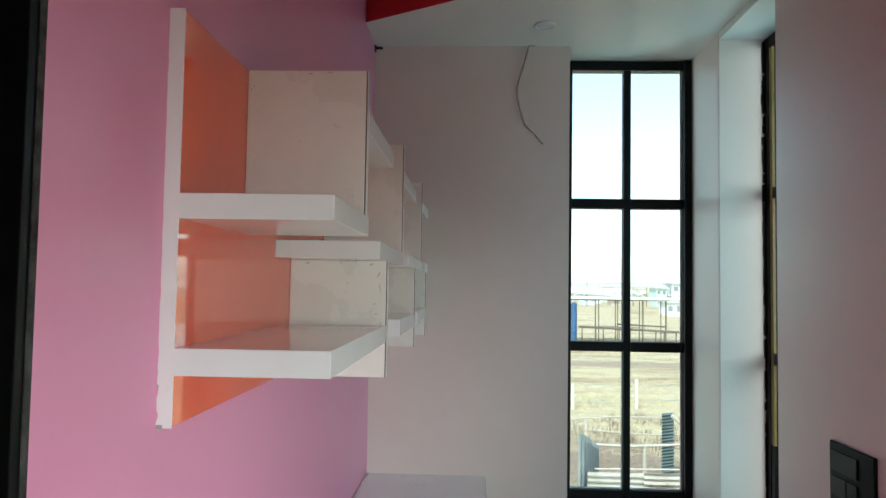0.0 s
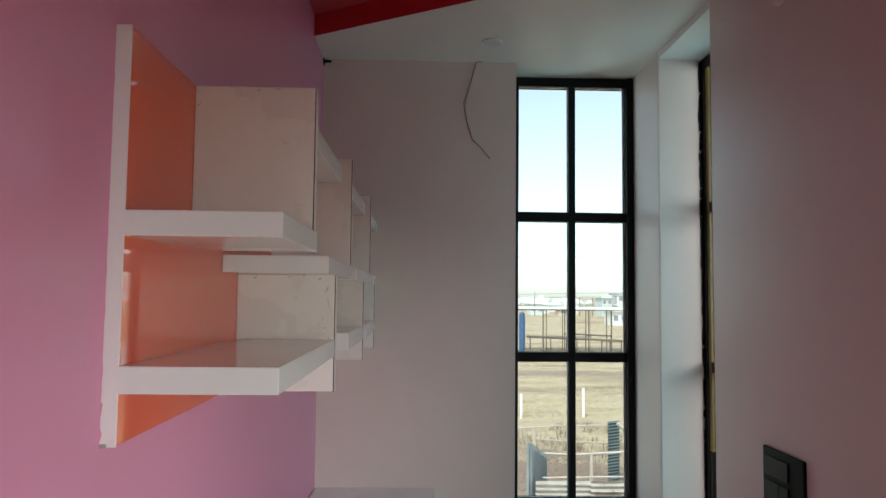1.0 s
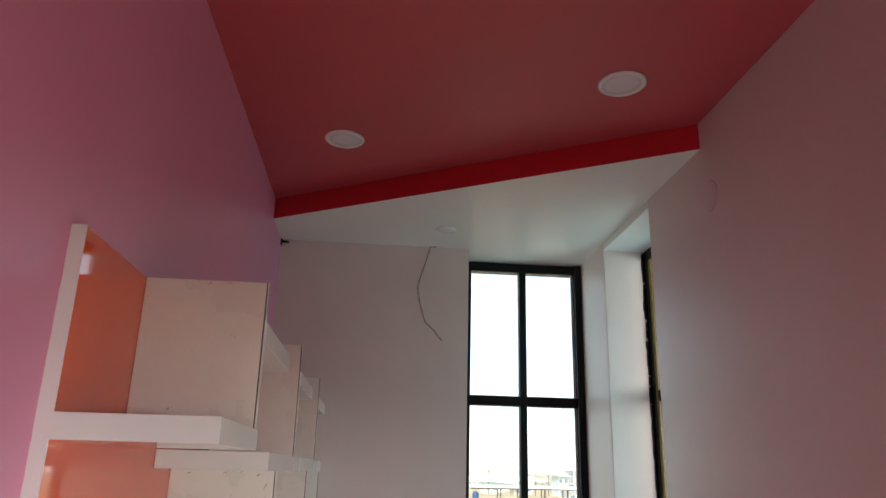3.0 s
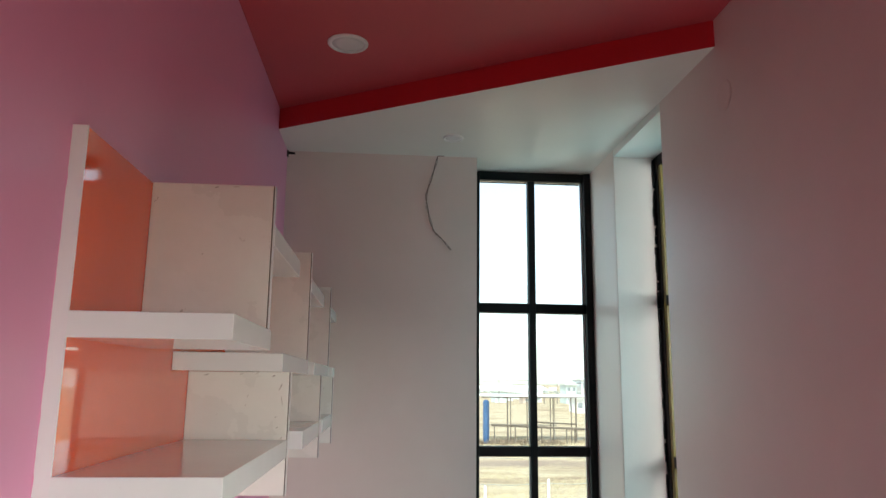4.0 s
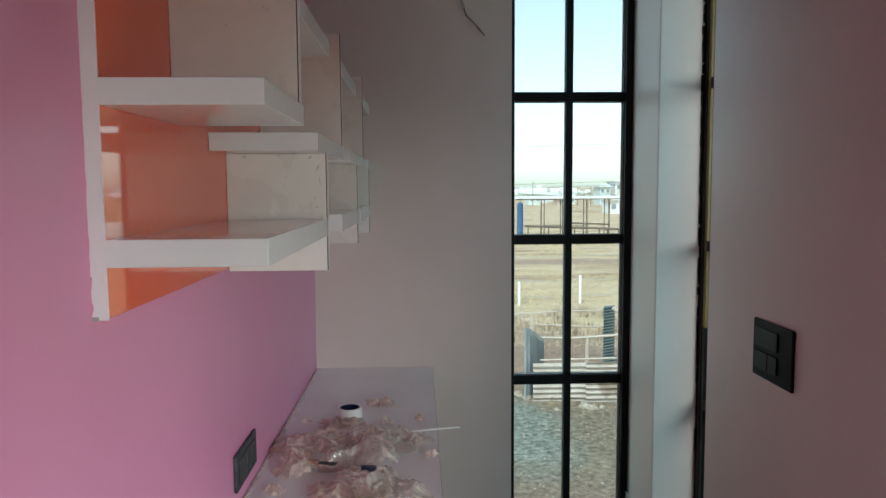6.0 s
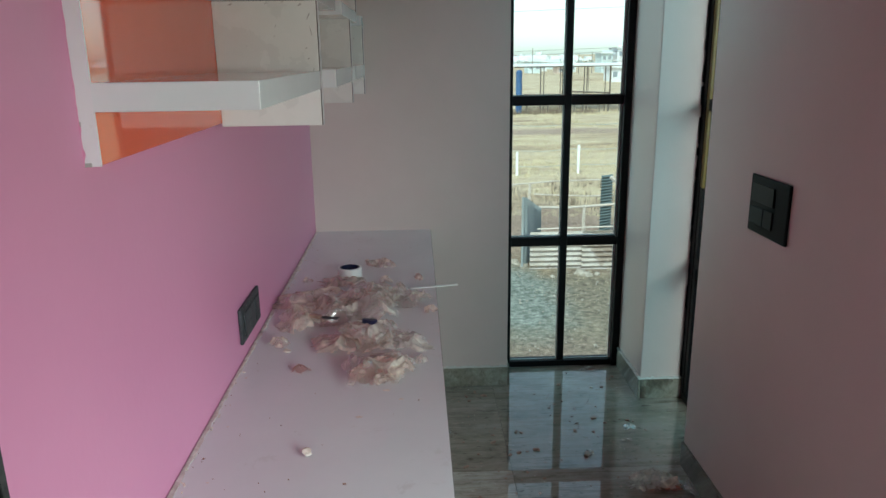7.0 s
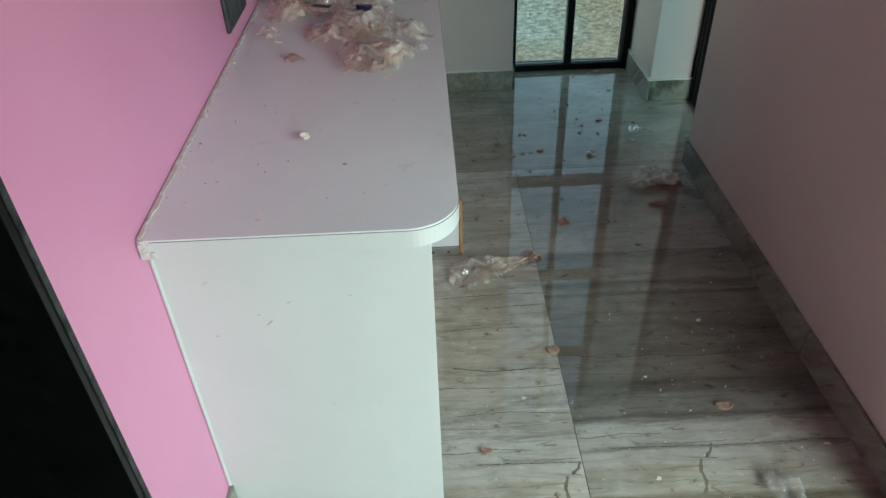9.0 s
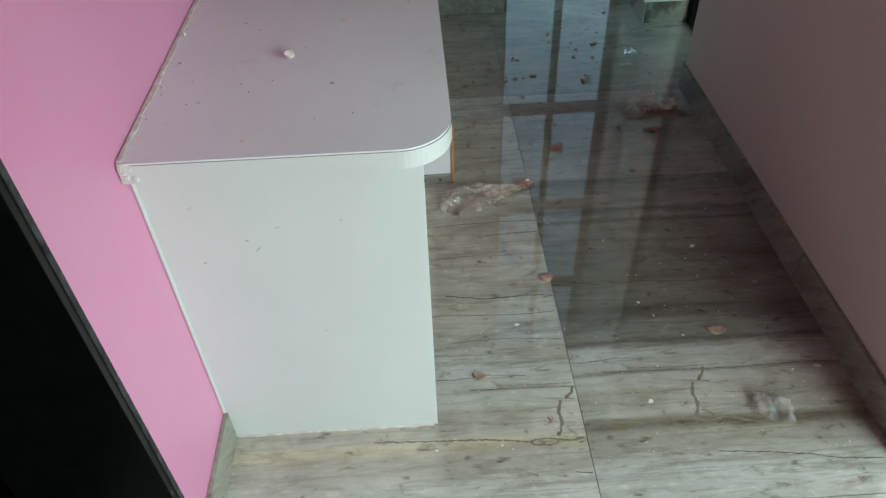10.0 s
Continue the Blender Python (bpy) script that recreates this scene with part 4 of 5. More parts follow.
def chip(place, size, mat, seed, label, category="debris"):
    """A small broken flake lying flat."""
    rng = random.Random(seed)
    bm = bmesh.new()
    n = rng.randint(6, 9)
    pts = []
    for k in range(n):
        a = k / n * math.tau
        r = size * rng.uniform(0.45, 1.0)
        pts.append((place[0] + r * math.cos(a), place[1] + r * 0.7 * math.sin(a)))
    prism(pts, place[2] + 0.0004, place[2] + max(0.0010, size * 0.10), bm)
    for v in bm.verts:
        if v.co.z > place[2] + 0.001:
            v.co.z += rng.uniform(0, size * 0.3)
    return tagged(part("debris_chip", bm, mat, None), label, category, "loose chips")


crumb = bmesh.new()
bmesh.ops.create_icosphere(crumb, subdivisions=2, radius=0.012)
for v in crumb.verts:
    v.co *= 0.75 + 0.5 * noise.noise(v.co * 90)
    v.co.z *= 0.8
bmesh.ops.translate(crumb, verts=crumb.verts, vec=(0.224, 1.502, TOP + 0.008))
tagged(part("debris_crumb", crumb, SCRAP), "pale pinkish plaster crumb on the white desk", "debris", "loose chips")
for k, (x, y, s) in enumerate(((0.312, 1.644, 0.012), (0.365, 1.765, 0.013), (0.305, 1.402, 0.007), (0.101, 2.004, 0.018), (0.180, 1.240, 0.010), (0.09, 1.36, 0.004),
                               (0.06, 1.42, 0.005), (0.05, 1.30, 0.005), (0.03, 1.50, 0.007), (0.045, 1.62, 0.006), (0.40, 1.72, 0.010), (0.44, 1.95, 0.010), (0.03, 1.85, 0.008), (0.02, 1.26, 0.009))):
    chip((x, y, TOP), s * 0.75, (SCRAP, SCRAP, SCRAP_DARK)[k % 3], 50 + k, "small pale flake on the white desk" if k % 3 < 2 else "small brown flake on the white desk")
for k, (x, y, s) in enumerate(((0.882, 2.732, 0.020), (1.164, 2.967, 0.020), (1.144, 1.441, 0.026), (1.341, 1.321, 0.009), (0.552, 1.347, 0.018), (0.444, 1.158, 0.006),
                               (0.761, 1.659, 0.022), (0.93, 1.25, 0.008), (1.05, 1.90, 0.010), (1.10, 3.05, 0.008), (1.02, 3.10, 0.009), (1.22, 3.25, 0.012), (0.95, 3.2, 0.007),
                               (1.18, 1.75, 0.009), (0.62, 1.75, 0.008), (0.66, 1.50, 0.008), (0.70, 1.22, 0.010), (0.98, 1.55, 0.006), (1.30, 1.60, 0.007), (0.85, 2.45, 0.008))):
    chip((x, y, 0), s, (SCRAP_DARK, SCRAP)[k % 2] if k > 2 else SCRAP_DARK, 80 + k, "brown flake on the stone floor" if k < 3 or k % 2 == 0 else "pale flake on the stone floor")

grit = bmesh.new()
rng = random.Random(21)
for k in range(650):
    x, y = rng.uniform(0.46, 1.39), 1.05 + 2.4 * rng.random() ** 1.4
    s = 0.0006 + 0.0020 * rng.random() ** 3
    bmesh.ops.create_cube(grit, size=s, matrix=Matrix.Translation((x, y, s * 0.4)) @ Euler((0.2, 0.2, rng.random() * 6)).to_matrix().to_4x4() @ Matrix.Diagonal((rng.uniform(0.5, 2.6), rng.uniform(0.5, 1.2), 0.7, 1)))
tagged(part("floor_grit", grit, SCRAP), "fine pale grit scattered on the stone floor", "grit", kind="stuff")
grit = bmesh.new()
rng = random.Random(55)
for k in range(150):
    x, y, q = rng.uniform(0.56, 1.36), 2.0 + 1.45 * rng.random() ** 0.8, 0.003 + 0.009 * rng.random() ** 3
    bmesh.ops.create_cube(grit, size=q, matrix=Matrix.Translation((x, y, q * 0.25)) @ Euler((rng.uniform(-0.3, 0.3), rng.uniform(-0.3, 0.3), rng.random() * 6)).to_matrix().to_4x4() @ Matrix.Diagonal((rng.uniform(0.8, 2.2), rng.uniform(0.6, 1.3), 0.45, 1)))
tagged(part("floor_crumbs", grit, SCRAP_DARK), "small brown crumbs scattered over the stone floor", "grit", kind="stuff")
grit = bmesh.new()
for k in range(110):
    x, y = 0.012 + 0.45 * rng.random() ** 3.0, rng.uniform(1.22, 3.2)
    s = rng.uniform(0.0007, 0.0020)
    bmesh.ops.create_cube(grit, size=s, matrix=Matrix.Translation((x, y, TOP + s * 0.4)) @ Euler((rng.random() * 3, rng.random() * 3, rng.random() * 3)).to_matrix().to_4x4())
tagged(part("desk_grit", grit, SCRAP_DARK), "fine brown grit scattered on the white desk", "grit", kind="stuff")
grit = bmesh.new()
rng = random.Random(77)
for k in range(70):
    y = rng.uniform(1.21, 2.95)
    x, q = 0.004 + abs(rng.gauss(0, 0.010)), rng.uniform(0.001, 0.0036)
    bmesh.ops.create_cube(grit, size=q, matrix=Matrix.Translation((x, y, TOP + q * 0.4)) @ Euler((rng.random() * 3, rng.random() * 3, rng.random() * 3)).to_matrix().to_4x4() @ Matrix.Diagonal((1, rng.uniform(1, 3.5), 0.7, 1)))
tagged(part("plaster_crumbs", grit, SCRAP), "pale plaster crumbs along the desk's wall edge", "grit", kind="stuff")

# ---- outside ----
GROUND = -3.0
rng = random.Random(77)


def ground_material():
    mat, nt, bsdf = material("dry_grass_ground")
    v = mapped(nt, (0.5, 1.6, 1))
    big = node(nt, "ShaderNodeTexNoise", Scale=0.22, Detail=7.0, Roughness=0.65)
    small = node(nt, "ShaderNodeTexNoise", Scale=8.0, Detail=9.0, Roughness=0.8)
    nt.links.new(v, big.inputs["Vector"])
    nt.links.new(v, small.inputs["Vector"])
    a = ramp(nt, big.outputs["Fac"], [(0.36, (0.36, 0.25, 0.16)), (0.46, (0.56, 0.43, 0.28)), (0.54, (0.66, 0.53, 0.36)), (0.64, (0.46, 0.34, 0.225))])
    b = ramp(nt, small.outputs["Fac"], [(0.36, (0.22, 0.21, 0.20)), (0.50, (0.85, 0.85, 0.85)), (0.62, (1.12, 1.12, 1.12))])
    mix = nt.nodes.new("ShaderNodeMixRGB")
    mix.blend_type = "MULTIPLY"
    mix.inputs["Fac"].default_value = 0.8
    nt.links.new(a.outputs["Color"], mix.inputs["Color1"])
    nt.links.new(b.outputs["Color"], mix.inputs["Color2"])
    tone = mix.outputs["Color"]
    pos = mapped(nt, (1, 1, 1))
    ragged = node(nt, "ShaderNodeTexNoise", Scale=0.9, Detail=7.0, Roughness=0.7)
    nt.links.new(pos, ragged.inputs["Vector"])
    speck = node(nt, "ShaderNodeTexNoise", Scale=9.0, Detail=5.0, Roughness=0.7)
    nt.links.new(pos, speck.inputs["Vector"])
    for (cx, cy), (rx, ry), dark, light in (((3.0, 11.6), (4.0, 4.2), (0.075, 0.060, 0.042), (0.22, 0.185, 0.135)), ((2.4, 8.6), (4.5, 2.0), (0.11, 0.070, 0.050), (0.25, 0.175, 0.135)),
                                            ((2.25, 13.1), (0.95, 1.9), (0.085, 0.100, 0.083), (0.25, 0.265, 0.23)), ((4.4, 18.4), (2.3, 3.2), (0.15, 0.095, 0.07), (0.30, 0.21, 0.16)),
                                            ((9.5, 43.0), (9.0, 1.7), (0.22, 0.15, 0.11), (0.36, 0.26, 0.20))):
        away = node(nt, "ShaderNodeMapping", Location=(-cx / rx, -cy / ry, 0), Scale=(1 / rx, 1 / ry, 0))
        nt.links.new(pos, away.inputs["Vector"])
        dist = nt.nodes.new("ShaderNodeVectorMath")
        dist.operation = "LENGTH"
        nt.links.new(away.outputs["Vector"], dist.inputs[0])
        worn = nt.nodes.new("ShaderNodeMath")
        worn.operation = "MULTIPLY_ADD"
        nt.links.new(ragged.outputs["Fac"], worn.inputs[0])
        worn.inputs[1].default_value = 1.5
        nt.links.new(dist.outputs["Value"], worn.inputs[2])
        shape = ramp(nt, worn.outputs[0], [(0.0, (0.9, 0.9, 0.9)), (0.5, (0.9, 0.9, 0.9)), (1.0, (0, 0, 0))])
        half = nt.nodes.new("ShaderNodeMath")
        half.operation = "MULTIPLY_ADD"
        nt.links.new(worn.outputs[0], half.inputs[0])
        half.inputs[1].default_value, half.inputs[2].default_value = 0.8, -0.65
        nt.links.new(half.outputs[0], shape.inputs["Fac"])
        fill = ramp(nt, speck.outputs["Fac"], [(0.36, dark), (0.56, light), (0.72, tuple(min(0.7, k * 1.7) for k in light))])
        over = nt.nodes.new("ShaderNodeMixRGB")
        nt.links.new(shape.outputs["Color"], over.inputs["Fac"])
        nt.links.new(tone, over.inputs["Color1"])
        nt.links.new(fill.outputs["Color"], over.inputs["Color2"])
        tone = over.outputs["Color"]
    nt.links.new(tone, bsdf.inputs["Base Color"])
    bsdf.inputs["Roughness"].default_value = 0.95
    bumped(nt, bsdf, small.outputs["Fac"], 0.6, 0.08)
    return mat


STRAW = surface("dry_straw", (0.52, 0.43, 0.28), (0.68, 0.59, 0.41), 0.9, 2.0, 20, 0)
SCRUB = surface("dull_green_scrub", (0.196, 0.156, 0.110), (0.333, 0.248, 0.187), 0.9, 2.0, 20, 0)
WHITE_POST = surface("whitewashed_concrete", (0.74, 0.73, 0.70), (0.82, 0.81, 0.78), 0.8)
BAMBOO = surface("weathered_pole", (0.456, 0.387, 0.323), (0.589, 0.513, 0.446), 0.8, 6)
SHEET = surface("pale_corrugated_sheet", (0.377, 0.320, 0.262), (0.558, 0.507, 0.467), 0.5, 2.6, 30, 0.1, metal=0.1)
GREEN_SHEET = surface("dull_teal_sheet", (0.10, 0.135, 0.138), (0.18, 0.215, 0.21), 0.6, 1.5, 30, 0.1)
GREY_SHEET = surface("blue_grey_sheet", (0.210, 0.240, 0.242), (0.323, 0.334, 0.328), 0.5, 1.5, 30, 0.1)
soiled(SHEET, (0.20, 0.14, 0.10), 1.6, 0.56, 0.7)
RUST = surface("dark_rusty_post", (0.12, 0.095, 0.075), (0.20, 0.16, 0.13), 0.8, 6)
ROCK = surface("pale_rock", (0.24, 0.20, 0.155), (0.44, 0.39, 0.33), 0.9, 6, 40, 0.5, 0.02)
TANK = surface("blue_plastic_drum", (0.03, 0.08, 0.19), (0.06, 0.13, 0.27), 0.5)
HOUSE = surface("far_white_render", (0.66, 0.66, 0.66), (0.78, 0.78, 0.77), 0.9, 0.5, 8, 0)
HOUSE_TEAL = surface("far_teal_render", (0.56, 0.63, 0.62), (0.64, 0.70, 0.69), 0.9, 0.5, 8, 0)
HOUSE_RED = surface("far_terracotta", (0.58, 0.46, 0.40), (0.66, 0.54, 0.47), 0.9, 0.5, 8, 0)
# distance haze is mixed into these two colours, town and trees
HAZY_TOWN = surface("haze_tinted_render", (0.66, 0.69, 0.70), (0.80, 0.82, 0.82), 0.9, 0.08, 2, 0)
HAZY_TREES = surface("haze_tinted_leaves", (0.30, 0.33, 0.30), (0.42, 0.45, 0.42), 0.9, 0.2, 4, 0)
DARK_OPEN = surface("dark_opening", (0.20, 0.22, 0.24), (0.28, 0.30, 0.32), 0.4)

# one sheet that reaches the horizon, finer near the house, rising gently towards the houses
def rise(y):
    f = min(1.0, max(0.0, (y - 62.0) / 66.0))
    return 1.1 * f * f * (3 - 2 * f)


bm = bmesh.new()
ys = [-60, -20, 3.7] + [4 + 1.5 * k for k in range(60)] + [98, 106, 114, 122, 130, 180, 260, 500, 1200, 4200]
xs = [-3500, -900, -250, -60, -20] + [-14 + 1.6 * k for k in range(36)] + [60, 110, 260, 900, 3500]
grid = [[bm.verts.new((x, y, GROUND + (0.12 * noise.noise(Vector((x * 0.22, y * 0.22, 0))) if 6 < y < 95 and -15 < x < 50 else 0.0) - (0.02 if y < 6 else 0) + rise(y))) for x in xs] for y in ys]
for r, s in zip(grid, grid[1:]):
    for k in range(len(xs) - 1):
        bm.faces.new((r[k], r[k + 1], s[k + 1], s[k]))
tagged(part("ground", bm, ground_material(), None, smooth=True), "dry straw-coloured open ground with patchy grass", "ground", kind="structure")


def blades(name, label, mat, count, region, tall, seed, kind="stuff"):
    """Tufts of thin upright blades, spread inside the strip of ground that the tall window looks over."""
    r = random.Random(seed)
    verts, faces = [], []
    for _ in range(count):
        y0, y1, left, rightw = region
        y = y0 + (y1 - y0) * r.random()
        x = 0.44 + (y - 0.3) * r.uniform(left, rightw)
        if noise.noise(Vector((x * 0.35, y * 0.22, seed))) < -0.12:
            continue
        h = tall * r.uniform(0.5, 1.3)
        for _ in range(5):
            a, w = r.random() * math.tau, 0.007 * (1 + y / 22)
            lean = r.uniform(0.1, 0.7) * h
            bx, by = x + r.uniform(-0.12, 0.12), y + r.uniform(-0.12, 0.12)
            n = len(verts)
            verts += [(bx - w * math.cos(a), by - w * math.sin(a), GROUND - 0.05), (bx + w * math.cos(a), by + w * math.sin(a), GROUND - 0.05),
                      (bx + lean * math.sin(a), by - lean * math.cos(a), GROUND + h)]
            faces.append((n, n + 1, n + 2))
    me = bpy.data.meshes.new(name)
    me.from_pydata(verts, [], faces)
    me.materials.append(mat)
    return tagged(new(name, me), label, "grass", kind=kind)


blades("dry_grass", "dry yellow grass tufts over the field", STRAW, 8000, (20.0, 66.0, 0.09, 0.34), 0.075, 4)
blades("dry_scrub", "dull olive scrub between the grass", SCRUB, 420, (20.5, 26.0, 0.09, 0.34), 0.20, 9)
blades("short_stubble", "short pale stubble near the house", STRAW, 260, (9.0, 15.0, 0.14, 0.36), 0.05, 14)
blades("far_scrub", "low olive scrub by the open shed", SCRUB, 500, (56.0, 58.5, 0.12, 0.34), 0.35, 15)


def fence_post(x, y, h):
    p = thing("fence_post", "slim whitewashed concrete fence post in dry grass", "fence post", (x, y, GROUND), "field fence posts")
    part("shaft", slab(x - 0.045, x + 0.045, y - 0.045, y + 0.045, GROUND - 0.1, GROUND + h, 0.012), WHITE_POST, p)
    part("cap", prism([(x - 0.04, y - 0.04), (x + 0.04, y - 0.04), (x + 0.04, y + 0.04), (x - 0.04, y + 0.04)], GROUND + h, GROUND + h + 0.04), WHITE_POST, p)


for x, y, h in ((4.25, 27.3, 0.86), (6.68, 27.6, 1.06), (9.1, 27.9, 1.0), (1.8, 27.0, 0.9)):
    fence_post(x, y, h)
wires = thing("fence_wire", "thin sagging fence wires between white posts", "fence wire", (5, 27.6, GROUND))
for z in (0.35, 0.95, 1.9):
    part("wire", tube([(1.7 + 1.2 * k, 27.0 + 0.15 * k, GROUND + z - 0.06 * math.sin(k * 1.57) ** 2) for k in range(8)], 0.012, 5), STEEL, wires)
power = thing("power_line", "power lines crossing the pale sky", "power line", (28, 130, 9))
for x, h in ((9.6, 10.2), (53.0, 11.6)):
    part("pole", rod((x, 130.2, GROUND + 0.8), (x, 130.2, h), 0.16, 0.11), WHITE_POST, power)
for z, y, tilt in ((8.73, 130, 0.031), (2.00, 130, 0.028), (1.30, 130, 0.028)):
    part("wire", tube([(9.6 + 6.2 * k, y, z + tilt * (6 * k - 8) - 0.0 * k) for k in range(8)], 0.03, 5), RUST, power)
for x, h in ((29.6, 1.6), (32.0, 1.7), (21.3, 2.6)):
    part("pole", rod((x, 130.6, GROUND + 0.8), (x, 130.6, h), 0.07, 0.05), RUST, power)


def corrugated(x0, y0, x1, y1, z0, z1, upright, pitch=0.11, depth=0.035, far_drop=0.0):
    """A corrugated sheet between two plan places; its ribs run upright or level."""
    bm = bmesh.new()
    d = Vector((x1 - x0, y1 - y0, 0))
    n = Vector((-d.y, d.x, 0)).normalized()
    length = d.length
    span = length if upright else z1 - z0
    steps = max(8, int(span / pitch * 4))
    rows = []
    for side in (0.0, 0.006):
        row = []
        for k in range(steps + 1):
            f = k / steps
            w = n * (depth * math.sin(f * span / pitch * math.tau) + side)
            if upright:
                b = Vector((x0, y0, 0)) + d * f + w
                row.append((bm.verts.new((b.x, b.y, z0)), bm.verts.new((b.x, b.y, z1 - far_drop * f))))
            else:
                b0, b1 = Vector((x0, y0, 0)) + w, Vector((x1, y1, 0)) + w
                z = z0 + (z1 - z0) * f
                row.append((bm.verts.new((b0.x, b0.y, z)), bm.verts.new((b1.x, b1.y, z))))
        rows.append(row)
    for row in rows:
        for a, b in zip(row, row[1:]):
            bm.faces.new((a[0], b[0], b[1], a[1]))
    for k in (0, 1):
        for (a, b), (c, e) in zip(zip(rows[0], rows[1]), zip(rows[0][1:], rows[1][1:])):
            bm.faces.new((a[k], b[k], e[k], c[k]))
    for k in (0, -1):
        bm.faces.new((rows[0][k][0], rows[0][k][1], rows[1][k][1], rows[1][k][0]))
    return bm


def pen():
    p = thing("animal_pen", "rough pole pen walled with corrugated metal sheets", "pen", (4, 16.5, GROUND))
    part("front_sheet", corrugated(2.80, 14.85, 3.95, 14.85, GROUND + 0.03, GROUND + 0.84, False), SHEET, p, "pale corrugated metal sheet")
    part("front_sheet", corrugated(3.90, 14.78, 5.30, 14.78, GROUND + 0.02, GROUND + 0.88, False), SHEET, p, "pale corrugated metal sheet")
    part("side_sheet", corrugated(2.68, 15.0, 3.37, 17.0, GROUND + 0.02, GROUND + 1.58, True, 0.16, 0.05, far_drop=0.68), GREY_SHEET, p, "leaning blue-grey metal sheet")
    part("side_sheet", corrugated(5.02, 17.7, 5.36, 17.9, GROUND + 0.02, GROUND + 1.54, False, 0.075, 0.022), GREEN_SHEET, p, "dull teal corrugated sheet standing on end")
    part("post", rod((5.42, 17.4, GROUND - 0.1), (5.46, 17.4, GROUND + 1.66), 0.06, 0.06), RUST, p)
    part("post", rod((5.36, 16.9, GROUND - 0.1), (5.30, 16.9, GROUND + 1.35), 0.04, 0.05), RUST, p)
    for x, y, h in ((3.30, 18.3, 1.25), (4.43, 17.0, 0.95), (5.12, 15.0, 1.42)):
        part("post", rod((x, y, GROUND - 0.1), (x + 0.02, y, GROUND + h), 0.045, 0.038), BAMBOO, p)
    part("rail", tube([(3.30, 17.0, GROUND + 0.93), (4.0, 17.0, GROUND + 0.90), (4.6, 17.0, GROUND + 0.93), (5.25, 17.0, GROUND + 0.97)], 0.032), BAMBOO, p)
    part("rail", tube([(3.45, 18.4, GROUND + 0.98), (4.2, 18.4, GROUND + 0.93), (5.0, 18.4, GROUND + 0.90), (5.75, 18.3, GROUND + 0.92)], 0.02), BAMBOO, p)
    part("rail", tube([(3.0, 19.6, GROUND + 1.02), (4.2, 19.6, GROUND + 1.10), (5.7, 19.6, GROUND + 1.12)], 0.022), BAMBOO, p)
    part("rail", tube([(2.95, 14.9, GROUND + 0.90), (4.0, 14.88, GROUND + 0.92), (5.15, 14.86, GROUND + 0.94)], 0.018), BAMBOO, p)
    part("rail", tube([(5.12, 17.2, GROUND + 1.60), (5.30, 17.2, GROUND + 1.42), (5.70, 17.2, GROUND + 1.20)], 0.05), BAMBOO, p)
    return p


pen()


def rock(x, y, r, seed):
    bm = bmesh.new()
    bmesh.ops.create_icosphere(bm, subdivisions=2, radius=r)
    for v in bm.verts:
        v.co *= 0.8 + 0.5 * noise.noise(v.co / r * 1.2 + Vector((seed, 0, 0)))
        v.co.z *= 0.7
    bmesh.ops.translate(bm, verts=bm.verts, vec=(x, y, GROUND + r * 0.3))
    return tagged(part("rock", bm, ROCK), "pale broken stone lying by the pen", "rock", "stones by the pen")


rg = random.Random(3)
for k, (x, y, r) in enumerate(((2.55, 15.3, 0.16), (2.70, 15.1, 0.12), (3.80, 14.45, 0.16), (3.95, 14.35, 0.12), (4.15, 14.4, 0.08), (2.45, 15.9, 0.13), (3.2, 14.3, 0.07), (4.5, 14.45, 0.07))):
    rock(x, y, r, k)
bm = bmesh.new()
for k in range(300):
    y = rg.uniform(8.8, 14.6)
    x = 0.44 + (y - 0.3) * rg.uniform(0.12, 0.36)
    s = 0.004 + 0.014 * rg.random() ** 3
    bmesh.ops.create_cube(bm, size=s * 2, matrix=Matrix.Translation((x, y, GROUND + 0.05 + 0.10 * noise.noise(Vector((x * 0.22, y * 0.22, 0))))) @ Euler((rg.random() * 3, rg.random() * 3, rg.random() * 3)).to_matrix().to_4x4())
tagged(part("gravel", bm, ROCK), "scattered pale stones on the bare ground", "gravel", kind="stuff")


verts, faces = [], []
for k in range(900):
    y = 15.2 + 34.0 * rg.random() ** 1.6
    x, q = 0.44 + (y - 0.3) * rg.uniform(0.10, 0.34), (0.008 + 0.035 * rg.random() ** 3) * (0.6 + y / 30)
    z, n = GROUND + 0.12 * noise.noise(Vector((x * 0.22, y * 0.22, 0))), len(verts)
    verts += [(x + q * math.cos(a + k), y + q * math.sin(a + k), z - 0.02) for a in (0.0, 2.1, 4.2)] + [(x, y, z + q * rg.uniform(0.5, 1.2))]
    faces += [(n, n + 1, n + 3), (n + 1, n + 2, n + 3), (n + 2, n, n + 3)]
me = bpy.data.meshes.new("field_stones")
me.from_pydata(verts, [], faces)
me.materials.append(ROCK)
tagged(new("field_stones", me), "pale stones and scraps strewn over the dry field", "gravel", kind="stuff")


